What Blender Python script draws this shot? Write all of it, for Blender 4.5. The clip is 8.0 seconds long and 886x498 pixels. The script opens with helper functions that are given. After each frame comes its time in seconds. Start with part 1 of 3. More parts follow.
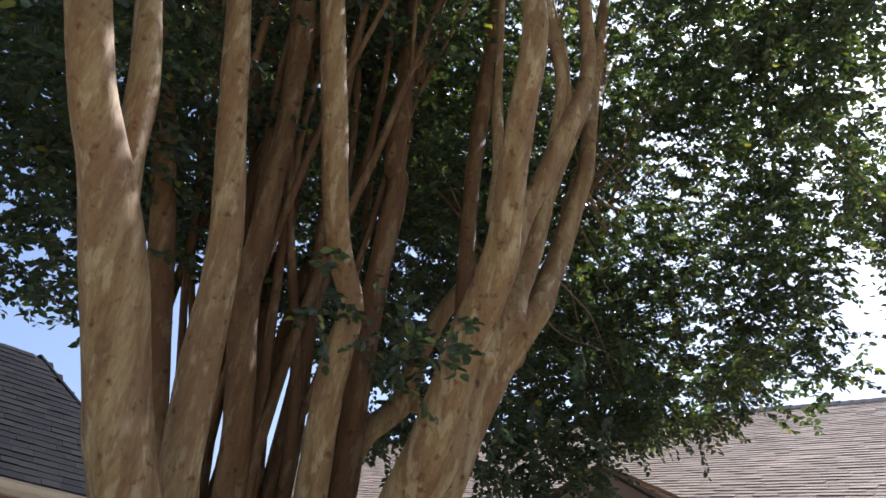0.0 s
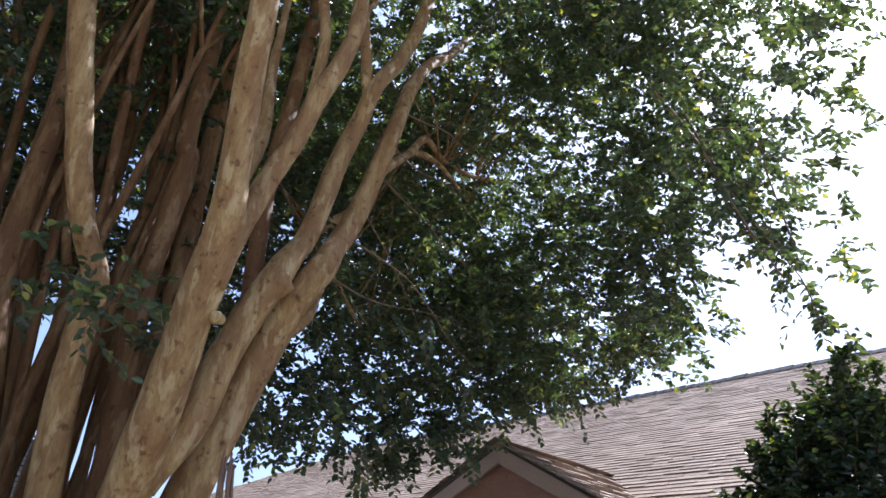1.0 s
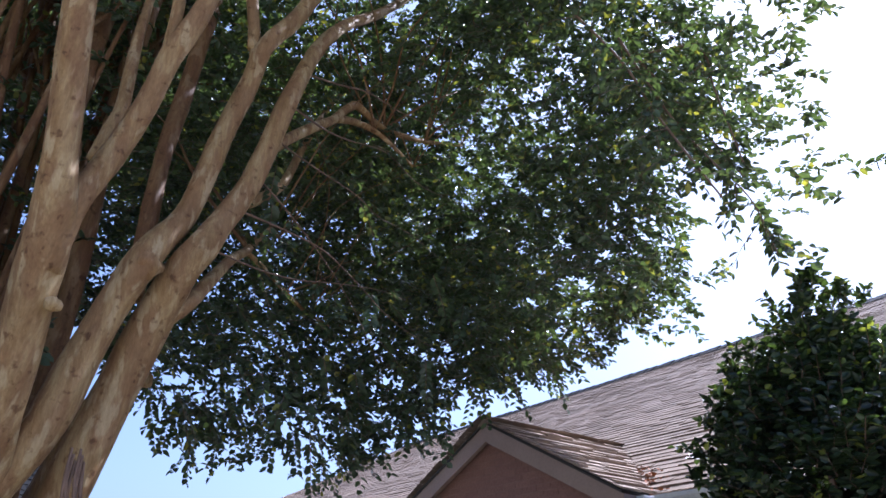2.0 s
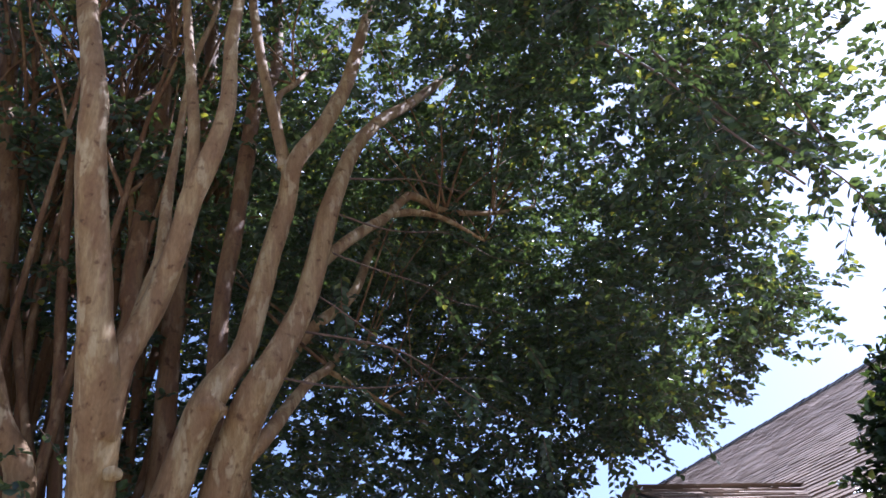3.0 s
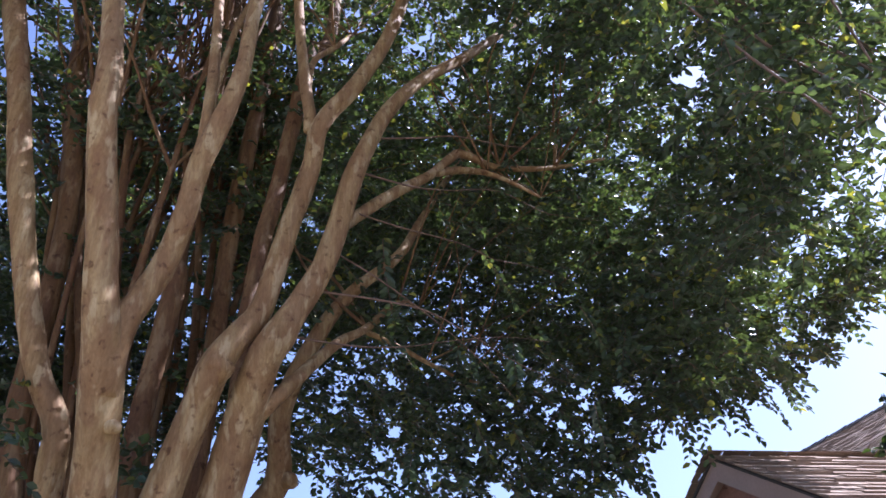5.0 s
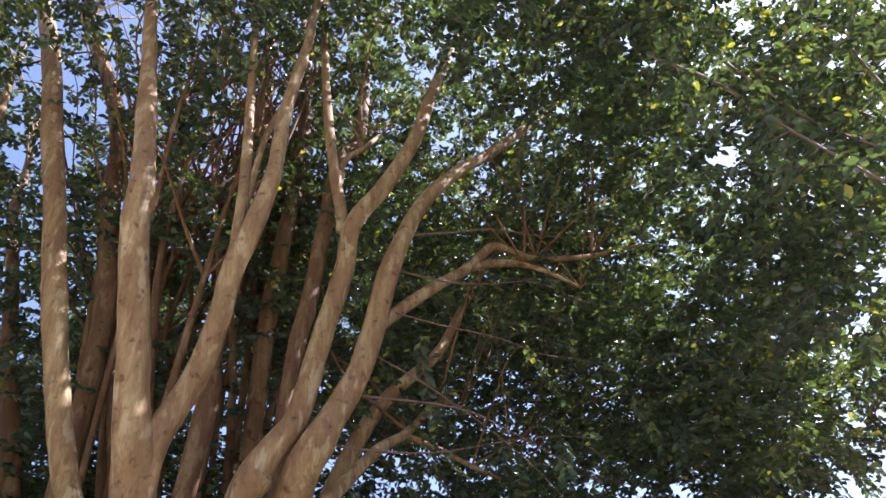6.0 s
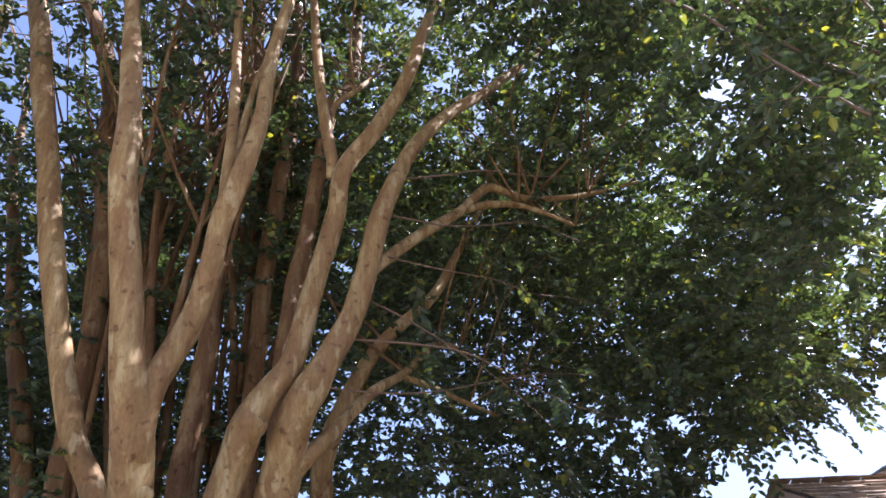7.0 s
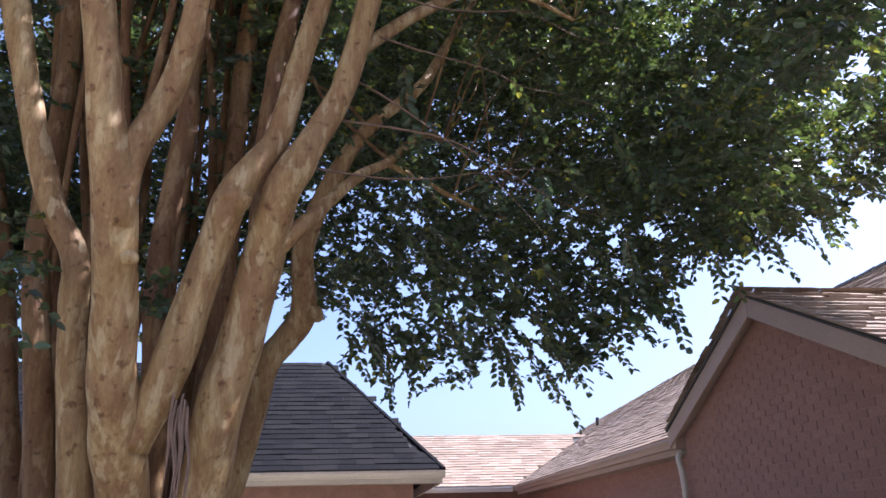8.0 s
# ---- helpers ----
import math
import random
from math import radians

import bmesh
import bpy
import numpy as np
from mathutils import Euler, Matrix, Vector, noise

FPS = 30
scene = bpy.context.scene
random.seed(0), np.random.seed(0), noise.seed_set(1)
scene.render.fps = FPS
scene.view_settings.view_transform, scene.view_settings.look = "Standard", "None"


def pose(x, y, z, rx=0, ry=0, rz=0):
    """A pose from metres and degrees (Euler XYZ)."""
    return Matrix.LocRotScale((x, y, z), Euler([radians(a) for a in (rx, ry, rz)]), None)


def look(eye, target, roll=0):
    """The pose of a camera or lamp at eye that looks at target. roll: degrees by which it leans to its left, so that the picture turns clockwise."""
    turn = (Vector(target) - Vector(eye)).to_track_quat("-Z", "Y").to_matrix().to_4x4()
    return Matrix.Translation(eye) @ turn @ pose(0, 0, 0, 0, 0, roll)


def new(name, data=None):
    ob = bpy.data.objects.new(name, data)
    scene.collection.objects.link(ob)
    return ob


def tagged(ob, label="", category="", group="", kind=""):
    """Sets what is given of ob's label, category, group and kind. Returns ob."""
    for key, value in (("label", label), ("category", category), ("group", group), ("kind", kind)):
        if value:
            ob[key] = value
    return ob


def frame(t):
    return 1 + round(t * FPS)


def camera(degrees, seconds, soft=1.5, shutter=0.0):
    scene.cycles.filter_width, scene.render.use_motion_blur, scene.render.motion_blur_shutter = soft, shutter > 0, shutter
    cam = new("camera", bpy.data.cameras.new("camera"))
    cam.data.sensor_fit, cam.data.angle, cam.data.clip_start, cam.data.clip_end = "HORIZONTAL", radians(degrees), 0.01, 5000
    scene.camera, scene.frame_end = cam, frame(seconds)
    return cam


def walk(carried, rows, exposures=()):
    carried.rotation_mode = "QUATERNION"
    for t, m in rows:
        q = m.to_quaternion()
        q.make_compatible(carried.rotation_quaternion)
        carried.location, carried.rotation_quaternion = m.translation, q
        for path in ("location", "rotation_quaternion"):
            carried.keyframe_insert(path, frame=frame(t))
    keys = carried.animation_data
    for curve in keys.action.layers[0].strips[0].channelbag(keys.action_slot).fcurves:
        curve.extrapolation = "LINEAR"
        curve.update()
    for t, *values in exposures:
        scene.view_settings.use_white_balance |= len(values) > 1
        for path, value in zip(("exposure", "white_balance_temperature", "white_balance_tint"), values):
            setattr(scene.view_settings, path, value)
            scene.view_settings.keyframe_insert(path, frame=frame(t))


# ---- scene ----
cam = camera(58.8, 8.0, soft=1.6)
PATH = [
    (0, (-4.305, 1.764, 1.491), (-3.146, 3.128, 2.383), 9.8),
    (0.5, (-3.557, 1.426, 1.445), (-2.462, 2.832, 2.353), 8.5),
    (1, (-2.909, 0.738, 1.438), (-1.8, 2.135, 2.342), 6.0),
    (1.2, (-2.666, 0.596, 1.462), (-1.538, 1.987, 2.351), 4.9),
    (2.3, (-1.393, 0.529, 1.522), (-0.509, 2.079, 2.425), -1.7),
    (2.5, (-1.247, 0.572, 1.564), (-0.441, 2.117, 2.545), -5.1),
    (3, (-1.098, 0.62, 1.625), (-0.443, 2.171, 2.705), -7.4),
    (3.5, (-0.961, 0.591, 1.498), (-0.407, 2.262, 2.446), -8.0),
    (4, (-0.812, 0.573, 1.456), (-0.31, 2.315, 2.299), -6.3),
    (4.5, (-0.401, 0.56, 1.501), (0.017, 2.296, 2.401), -4.0),
    (5, (-0.193, 0.55, 1.581), (0.098, 2.237, 2.615), -2.3),
    (5.2, (-0.143, 0.546, 1.567), (0.054, 2.232, 2.625), -3.1),
    (6.5, (-0.237, 0.769, 1.737), (-0.034, 2.276, 3.037), -3.9),
    (7, (-0.059, 0.655, 1.674), (0.111, 2.306, 2.79), -4.3),
    (7.5, (-0.13, 0.707, 1.58), (0.023, 2.485, 2.484), -5.4),
    (8, (-0.163, 0.836, 1.603), (0.08, 2.699, 2.289), -1.5),
]
EXPOSURES = [(0, 1.25, 5500, 15), (0.5, 1.25, 5500, 15), (1.2, 1.7, 5250, 19), (2.5, 1.5, 5000, 23), (4.0, 1.68, 5050, 27), (5.2, 1.78, 5250, 27), (6.5, 2.15, 5700, 21), (7.2, 2.0, 5450, 23), (8, 1.9, 5350, 25)]
walk(cam, [(t, look(eye, target, roll)) for t, eye, target, roll in PATH], EXPOSURES)

# ---- sky and sun ----
SUN_DIR = Vector((0.62, 0.04, 0.78)).normalized()
world = bpy.data.worlds.new("sky")
scene.world = world
world.use_nodes = True
wn = world.node_tree.nodes
sky = wn.new("ShaderNodeTexSky")
sky.sky_type, sky.sun_disc = "NISHITA", False
sky.sun_elevation = math.asin(SUN_DIR.z)
sky.sun_rotation = math.atan2(SUN_DIR.x, SUN_DIR.y)
sky.air_density, sky.dust_density, sky.ozone_density = 1.0, 4.0, 4.0
wn["Background"].inputs["Strength"].default_value = 0.088
grey = wn.new("ShaderNodeRGBToBW")
pale = wn.new("ShaderNodeMix")   # summer haze takes most of the blue out of the sky
pale.data_type = "RGBA"
pale.inputs[0].default_value = 0.22
world.node_tree.links.new(sky.outputs[0], grey.inputs[0])
world.node_tree.links.new(sky.outputs[0], pale.inputs[6])
world.node_tree.links.new(grey.outputs[0], pale.inputs[7])
world.node_tree.links.new(pale.outputs[2], wn["Background"].inputs["Color"])
sun = new("sun", bpy.data.lights.new("sun", "SUN"))
sun.data.energy, sun.data.angle, sun.data.color = 4.3, radians(0.5), (1.0, 0.95, 0.87)
sun.matrix_world = look(SUN_DIR * 40, (0, 0, 0))


# ---- materials ----
def material(name, rough=0.8, metal=0.0):
    m = bpy.data.materials.new(name)
    m.use_nodes = True
    nt = m.node_tree
    bsdf = nt.nodes["Principled BSDF"]
    bsdf.inputs["Roughness"].default_value = rough
    bsdf.inputs["Metallic"].default_value = metal
    return m, nt, bsdf


def node(nt, kind, **values):
    n = nt.nodes.new(kind)
    for key, value in values.items():
        n.inputs[key.replace("_", " ")].default_value = value
    return n


def coords(nt, scale=(1, 1, 1)):
    geo = nt.nodes.new("ShaderNodeNewGeometry")
    mp = nt.nodes.new("ShaderNodeMapping")
    mp.inputs["Scale"].default_value = scale
    nt.links.new(geo.outputs["Position"], mp.inputs["Vector"])
    return mp.outputs["Vector"]


def noise_tex(nt, vec, scale, detail=4.0, rough=0.55):
    n = node(nt, "ShaderNodeTexNoise", Scale=scale, Detail=detail, Roughness=rough)
    nt.links.new(vec, n.inputs["Vector"])
    return n.outputs["Fac"]


def ramp(nt, fac, *stops):
    r = nt.nodes.new("ShaderNodeValToRGB")
    while len(r.color_ramp.elements) < len(stops):
        r.color_ramp.elements.new(0.5)
    for e, (p, c) in zip(r.color_ramp.elements, stops):
        e.position, e.color = p, (*c, 1)
    nt.links.new(fac, r.inputs["Fac"])
    return r.outputs["Color"]


def mix(nt, a, b, fac, kind="MIX"):
    m = nt.nodes.new("ShaderNodeMix")
    m.data_type, m.blend_type = "RGBA", kind
    for key, v in (("Factor", fac), ("A", a), ("B", b)):
        sock = [s for s in m.inputs if s.name == key and s.type == ("VALUE" if key == "Factor" else "RGBA")][0]
        if isinstance(v, (int, float)):
            sock.default_value = v
        elif isinstance(v, tuple):
            sock.default_value = (*v, 1)
        else:
            nt.links.new(v, sock)
    return [s for s in m.outputs if s.type == "RGBA"][0]


def bump(nt, bsdf, height, strength, distance=0.01):
    b = node(nt, "ShaderNodeBump", Strength=strength, Distance=distance)
    nt.links.new(height, b.inputs["Height"])
    nt.links.new(b.outputs["Normal"], bsdf.inputs["Normal"])


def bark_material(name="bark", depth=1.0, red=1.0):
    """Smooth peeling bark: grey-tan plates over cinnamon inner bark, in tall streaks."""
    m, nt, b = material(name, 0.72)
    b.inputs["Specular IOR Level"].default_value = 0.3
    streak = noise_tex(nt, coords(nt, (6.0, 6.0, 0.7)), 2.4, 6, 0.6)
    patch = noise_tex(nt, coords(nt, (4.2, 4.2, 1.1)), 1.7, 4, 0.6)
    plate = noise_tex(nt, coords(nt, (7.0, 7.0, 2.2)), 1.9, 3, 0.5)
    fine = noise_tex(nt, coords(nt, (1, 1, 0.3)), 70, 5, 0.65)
    # depth below 1 dims every bark tone, red above 1 shifts it to cinnamon
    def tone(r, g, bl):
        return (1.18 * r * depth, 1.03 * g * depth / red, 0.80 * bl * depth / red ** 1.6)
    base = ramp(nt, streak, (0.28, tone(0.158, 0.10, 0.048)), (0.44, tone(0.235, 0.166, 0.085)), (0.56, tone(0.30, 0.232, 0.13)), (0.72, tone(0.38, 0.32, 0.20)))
    worn = ramp(nt, patch, (0.47, (0.0, 0.0, 0.0)), (0.53, (1, 1, 1)))
    col = mix(nt, base, tone(0.19, 0.118, 0.066), mix(nt, (0, 0, 0), worn, 0.62))
    pale = ramp(nt, plate, (0.56, (0.0, 0.0, 0.0)), (0.64, (1, 1, 1)))
    col = mix(nt, col, tone(0.43, 0.385, 0.27), mix(nt, (0, 0, 0), pale, 0.6))
    spots = ramp(nt, noise_tex(nt, coords(nt), 16, 4), (0.60, (1, 1, 1)), (0.70, (0.50, 0.42, 0.36)))
    col = mix(nt, col, spots, 1.0, "MULTIPLY")
    nt.links.new(mix(nt, col, ramp(nt, fine, (0.25, (0.6, 0.58, 0.55)), (0.75, (1.15, 1.15, 1.15))), 0.75, "MULTIPLY"), b.inputs["Base Color"])
    bump(nt, b, mix(nt, mix(nt, streak, plate, 0.5), fine, 0.45), 0.55, 0.016)
    return m


def leaf_material(name, dark, light, yellow):
    m, nt, b = material(name, 0.34)
    geo = nt.nodes.new("ShaderNodeNewGeometry")
    col = ramp(nt, geo.outputs["Random Per Island"], (0.0, dark), (0.6, light), (0.93, light), (1.0, yellow))
    col = mix(nt, col, ramp(nt, noise_tex(nt, coords(nt), 1.1, 2), (0.3, (0.75, 0.8, 0.8)), (0.7, (1.1, 1.05, 0.9))), 0.8, "MULTIPLY")
    nt.links.new(col, b.inputs["Base Color"])
    tr = nt.nodes.new("ShaderNodeBsdfTranslucent")
    nt.links.new(mix(nt, col, (1.7, 1.6, 0.5), 1.0, "MULTIPLY"), tr.inputs["Color"])
    ms = node(nt, "ShaderNodeMixShader", Fac=0.36)
    nt.links.new(b.outputs[0], ms.inputs[1])
    nt.links.new(tr.outputs[0], ms.inputs[2])
    nt.links.new(ms.outputs[0], nt.nodes["Material Output"].inputs["Surface"])
    return m


def shingle_material(name, a, b_, c, island=True):
    m, nt, b = material(name, 0.9)
    if island:
        pick = nt.nodes.new("ShaderNodeNewGeometry").outputs["Random Per Island"]
    else:
        pick = nt.nodes.new("ShaderNodeObjectInfo").outputs["Random"]
    col = ramp(nt, pick, (0.0, a), (0.5, b_), (1.0, c))
    col = mix(nt, col, ramp(nt, noise_tex(nt, coords(nt), 0.8, 3), (0.3, (0.78, 0.77, 0.76)), (0.7, (1.08, 1.06, 1.02))), 0.9, "MULTIPLY")
    grit = noise_tex(nt, coords(nt), 160, 2)
    b.inputs["Specular IOR Level"].default_value = 0.12
    col = mix(nt, col, ramp(nt, grit, (0.3, (0.6, 0.6, 0.6)), (0.7, (1.25, 1.25, 1.25))), 0.7, "MULTIPLY")
    nt.links.new(col, b.inputs["Base Color"])
    bump(nt, b, grit, 0.4, 0.004)
    return m


def brick_material(name, island=True):
    m, nt, b = material(name, 0.88)
    if island:
        pick = nt.nodes.new("ShaderNodeNewGeometry").outputs["Random Per Island"]
    else:
        pick = nt.nodes.new("ShaderNodeObjectInfo").outputs["Random"]
    col = ramp(nt, pick, (0.0, (0.235, 0.125, 0.095)), (0.5, (0.25, 0.135, 0.102)), (1.0, (0.27, 0.147, 0.112)))
    g = noise_tex(nt, coords(nt), 45, 4)
    nt.links.new(mix(nt, col, ramp(nt, g, (0.3, (0.72, 0.7, 0.68)), (0.7, (1.15, 1.15, 1.15))), 0.8, "MULTIPLY"), b.inputs["Base Color"])
    bump(nt, b, g, 0.35, 0.005)
    return m


def plain_material(name, colour, rough, spread=0.12, scale=3.0, metal=0.0, grain=40):
    m, nt, b = material(name, rough, metal)
    lo = tuple(c * (1 - spread) for c in colour)
    hi = tuple(min(1, c * (1 + spread)) for c in colour)
    col = ramp(nt, noise_tex(nt, coords(nt), scale, 5), (0.3, lo), (0.7, hi))
    g = noise_tex(nt, coords(nt), grain, 3)
    nt.links.new(mix(nt, col, ramp(nt, g, (0.3, (0.85, 0.85, 0.85)), (0.7, (1.08, 1.08, 1.08))), 0.7, "MULTIPLY"), b.inputs["Base Color"])
    bump(nt, b, g, 0.15, 0.004)
    return m


BARK = bark_material()
# Rear stems: cinnamon bark, dimmed so the shade among them sits in the colour
SHADED_INNER_BARK = bark_material("shaded_inner_bark", 0.58, 1.15)
LEAF = leaf_material("myrtle_leaf", (0.036, 0.053, 0.038), (0.074, 0.112, 0.064), (0.30, 0.30, 0.06))
BUSH_LEAF = leaf_material("bush_leaf", (0.016, 0.026, 0.016), (0.036, 0.060, 0.024), (0.28, 0.32, 0.06))
TAN = ((0.225, 0.168, 0.122), (0.275, 0.208, 0.152), (0.33, 0.258, 0.194))
TAN_SHINGLE = shingle_material("tan_shingle", *TAN)
TAN_PIECE = shingle_material("tan_shingle_piece", *TAN, island=False)
# Charcoal taken down to near black: tree shade on the hipped roof is coloured in
DARK = ((0.007, 0.007, 0.008), (0.010, 0.010, 0.011), (0.016, 0.015, 0.015))
DARK_SHINGLE = shingle_material("dark_shingle", *DARK)
DARK_PIECE = shingle_material("dark_shingle_piece", *DARK, island=False)
FELT = plain_material("roofing_felt", (0.05, 0.045, 0.04), 0.9)
BRICK = brick_material("brick")
BRICK_PIECE = brick_material("brick_piece", island=False)
MORTAR = plain_material("mortar", (0.25, 0.145, 0.112), 0.95, 0.15, 6)
TRIM = plain_material("trim_paint", (0.32, 0.23, 0.175), 0.55, 0.06, 2)
WHITE = plain_material("gutter_paint", (0.72, 0.70, 0.66), 0.45, 0.05, 2)
CREAM = plain_material("cream_paint", (0.50, 0.45, 0.38), 0.5, 0.06, 2)
# Ground cover is out of view; pale straw chosen to reflect fill light upwards
GRASS = plain_material("grass", (0.35, 0.31, 0.215), 0.95, 0.35, 0.6, grain=25)
TWIG = plain_material("twig_bark", (0.16, 0.10, 0.065), 0.8, 0.2, 8)
LITTER = plain_material("dry_leaf", (0.33, 0.13, 0.05), 0.85, 0.4, 20)


# ---- building blocks ----
def mesh_of(bm, name):
    me = bpy.data.meshes.new(name)
    bm.normal_update()
    bm.to_mesh(me)
    bm.free()
    return me


def part(name, bm, mat, parent=None, label="", kind="", smooth=False):
    ob = new(name, mesh_of(bm, name) if isinstance(bm, bmesh.types.BMesh) else bm)
    ob.data.materials.append(mat)
    if smooth:
        ob.data.polygons.foreach_set("use_smooth", [True] * len(ob.data.polygons))
    if parent:
        ob.parent = parent
    return tagged(ob, label=label, kind=kind)


def thing(name, at, label, category, group="", kind=""):
    ob = new(name)
    ob.location = at
    bpy.context.view_layer.update()
    return tagged(ob, label=label, category=category, group=group, kind=kind)


def under(child, parent):
    """Parts are written in world coordinates: undo the parent's place."""
    child.parent = parent
    child.matrix_parent_inverse = Matrix.Translation(parent.location).inverted()
    return child


def box(bm, lo, hi):
    vs = [bm.verts.new((x, y, z)) for x in (lo[0], hi[0]) for y in (lo[1], hi[1]) for z in (lo[2], hi[2])]
    for f in ((0, 1, 3, 2), (4, 6, 7, 5), (0, 4, 5, 1), (2, 3, 7, 6), (0, 2, 6, 4), (1, 5, 7, 3)):
        bm.faces.new([vs[i] for i in f])
    return vs


def solid_box(lo, hi, bevel=0.0):
    bm = bmesh.new()
    box(bm, lo, hi)
    if bevel:
        bmesh.ops.bevel(bm, geom=bm.edges[:], offset=bevel, segments=2, affect="EDGES", profile=0.7)
    return bm


def slab(points, normal, thick):
    """A solid plate under a planar outline."""
    bm = bmesh.new()
    n = Vector(normal).normalized() * thick
    top = [bm.verts.new(Vector(p)) for p in points]
    low = [bm.verts.new(Vector(p) - n) for p in points]
    bm.faces.new(top)
    bm.faces.new(low[::-1])
    for i in range(len(top)):
        j = (i + 1) % len(top)
        bm.faces.new((top[j], top[i], low[i], low[j]))
    bmesh.ops.recalc_face_normals(bm, faces=bm.faces[:])
    return bm


def mesh_from(name, verts, faces):
    me = bpy.data.meshes.new(name)
    me.from_pydata([tuple(v) for v in verts], [], faces)
    return me


def inside(poly, u, v):
    hit = False
    for (x1, y1), (x2, y2) in zip(poly, poly[1:] + poly[:1]):
        if (y1 > v) != (y2 > v) and u < (x2 - x1) * (v - y1) / (y2 - y1) + x1:
            hit = not hit
    return hit


def shingle_roof(roof, origin, along, up, outline, mats, near, rng, width=0.31, show=0.145, thick=(0.010, 0.021)):
    """Courses of shingles on a slope. outline: (u, v) corners, metres along the eave and up the slope.
    near: the (u, v) round which single shingles are objects of their own."""
    o, a, s = Vector(origin), Vector(along).normalized(), Vector(up).normalized()
    n = a.cross(s).normalized()
    if n.z < 0:
        n = -n
    spots = []
    v0, v1 = min(p[1] for p in outline), max(p[1] for p in outline)
    u0, u1 = min(p[0] for p in outline), max(p[0] for p in outline)
    row, v = 0, v0
    while v < v1:
        u = u0 - rng.uniform(0, width)
        while u < u1:
            w = width * rng.uniform(0.7, 1.25)
            a0, a1 = max(u, u0), min(u + w, u1)
            if a1 - a0 > 0.03 and inside(outline, (a0 + a1) / 2, min(v + show * 0.5, v1 - 0.01)):
                spots.append((a0, v, a1 - a0, rng.uniform(*thick), rng.uniform(-0.006, 0.006), min(show * 1.25, v1 - v)))
            u += w + 0.004
        v += show
        row += 1
    def key(q):
        return (q[0] - near[0]) ** 2 + (q[1] - near[1]) ** 2
    if near is not None:
        spots.sort(key=key)
    unit = None
    for u, v, w, h, shift, run in spots[:300] if near is not None else []:
        if unit is None:
            bm = bmesh.new()
            vs = box(bm, (0, 0, -0.004), (1, 1, 1))
            for q in vs:
                if q.co.y > 0.5 and q.co.z > 0.5:
                    q.co.z = 0.12
            unit = mesh_of(bm, "shingle")
            unit.materials.append(mats[1])
        ob = new("shingle", unit)
        m = Matrix((a * w, s * run, n * h)).transposed().to_4x4()
        m.translation = o + a * u + s * (v + shift) + n * 0.002
        ob.parent = roof
        ob.matrix_basis = m
    verts, faces = [], []
    for u, v, w, h, shift, run in spots[300 if near is not None else 0:]:
        k = len(verts)
        p = o + a * u + s * (v + shift) + n * 0.002
        verts += [p, p + a * w, p + a * w + n * h, p + n * h, p + a * w + s * run + n * 0.003, p + s * run + n * 0.003]
        faces += [(k, k + 1, k + 2, k + 3), (k + 3, k + 2, k + 4, k + 5)]
    if verts:
        part("shingle_field", mesh_from("shingle_field", verts, faces), mats[0], roof, kind="stuff")


def brick_wall(wall, origin, along, outline, out, rng, near, length=0.203, height=0.0575, joint=0.011):
    """Running bond on an upright wall; outline in metres along and up."""
    o, a, n = Vector(origin), Vector(along).normalized(), Vector(out).normalized()
    z = Vector((0, 0, 1))
    us, vs_ = [p[0] for p in outline], [p[1] for p in outline]
    spots, row, v = [], 0, min(vs_)
    while v < max(vs_):
        u = min(us) - (length + joint) * (0.5 if row % 2 else 0.0)
        while u < max(us):
            if inside(outline, u + length / 2, v + height / 2):
                spots.append((u, v, rng.uniform(0.002, 0.004)))
            u += length + joint
        v += height + joint
        row += 1
    spots.sort(key=lambda q: (q[0] - near[0]) ** 2 + (q[1] - near[1]) ** 2)
    bm = bmesh.new()
    box(bm, (0, 0, 0), (1, 1, 1))
    unit = mesh_of(bm, "brick")
    unit.materials.append(BRICK_PIECE)
    for u, v, h in spots[:300]:
        ob = new("brick", unit)
        m = Matrix((a * length, z * height, n * h)).transposed().to_4x4()
        m.translation = o + a * u + z * v
        ob.parent = wall
        ob.matrix_basis = m
    verts, faces = [], []
    for u, v, h in spots[300:]:
        k = len(verts)
        p, q = o + a * u + z * v, n * h
        ring = [p, p + a * length, p + a * length + z * height, p + z * height]
        verts += ring + [c + q for c in ring]
        faces += [(k + 4, k + 5, k + 6, k + 7)] + [(k + i, k + (i + 1) % 4, k + 4 + (i + 1) % 4, k + 4 + i) for i in range(4)]
    if verts:
        part("brick_field", mesh_from("brick_field", verts, faces), BRICK, wall, kind="stuff")


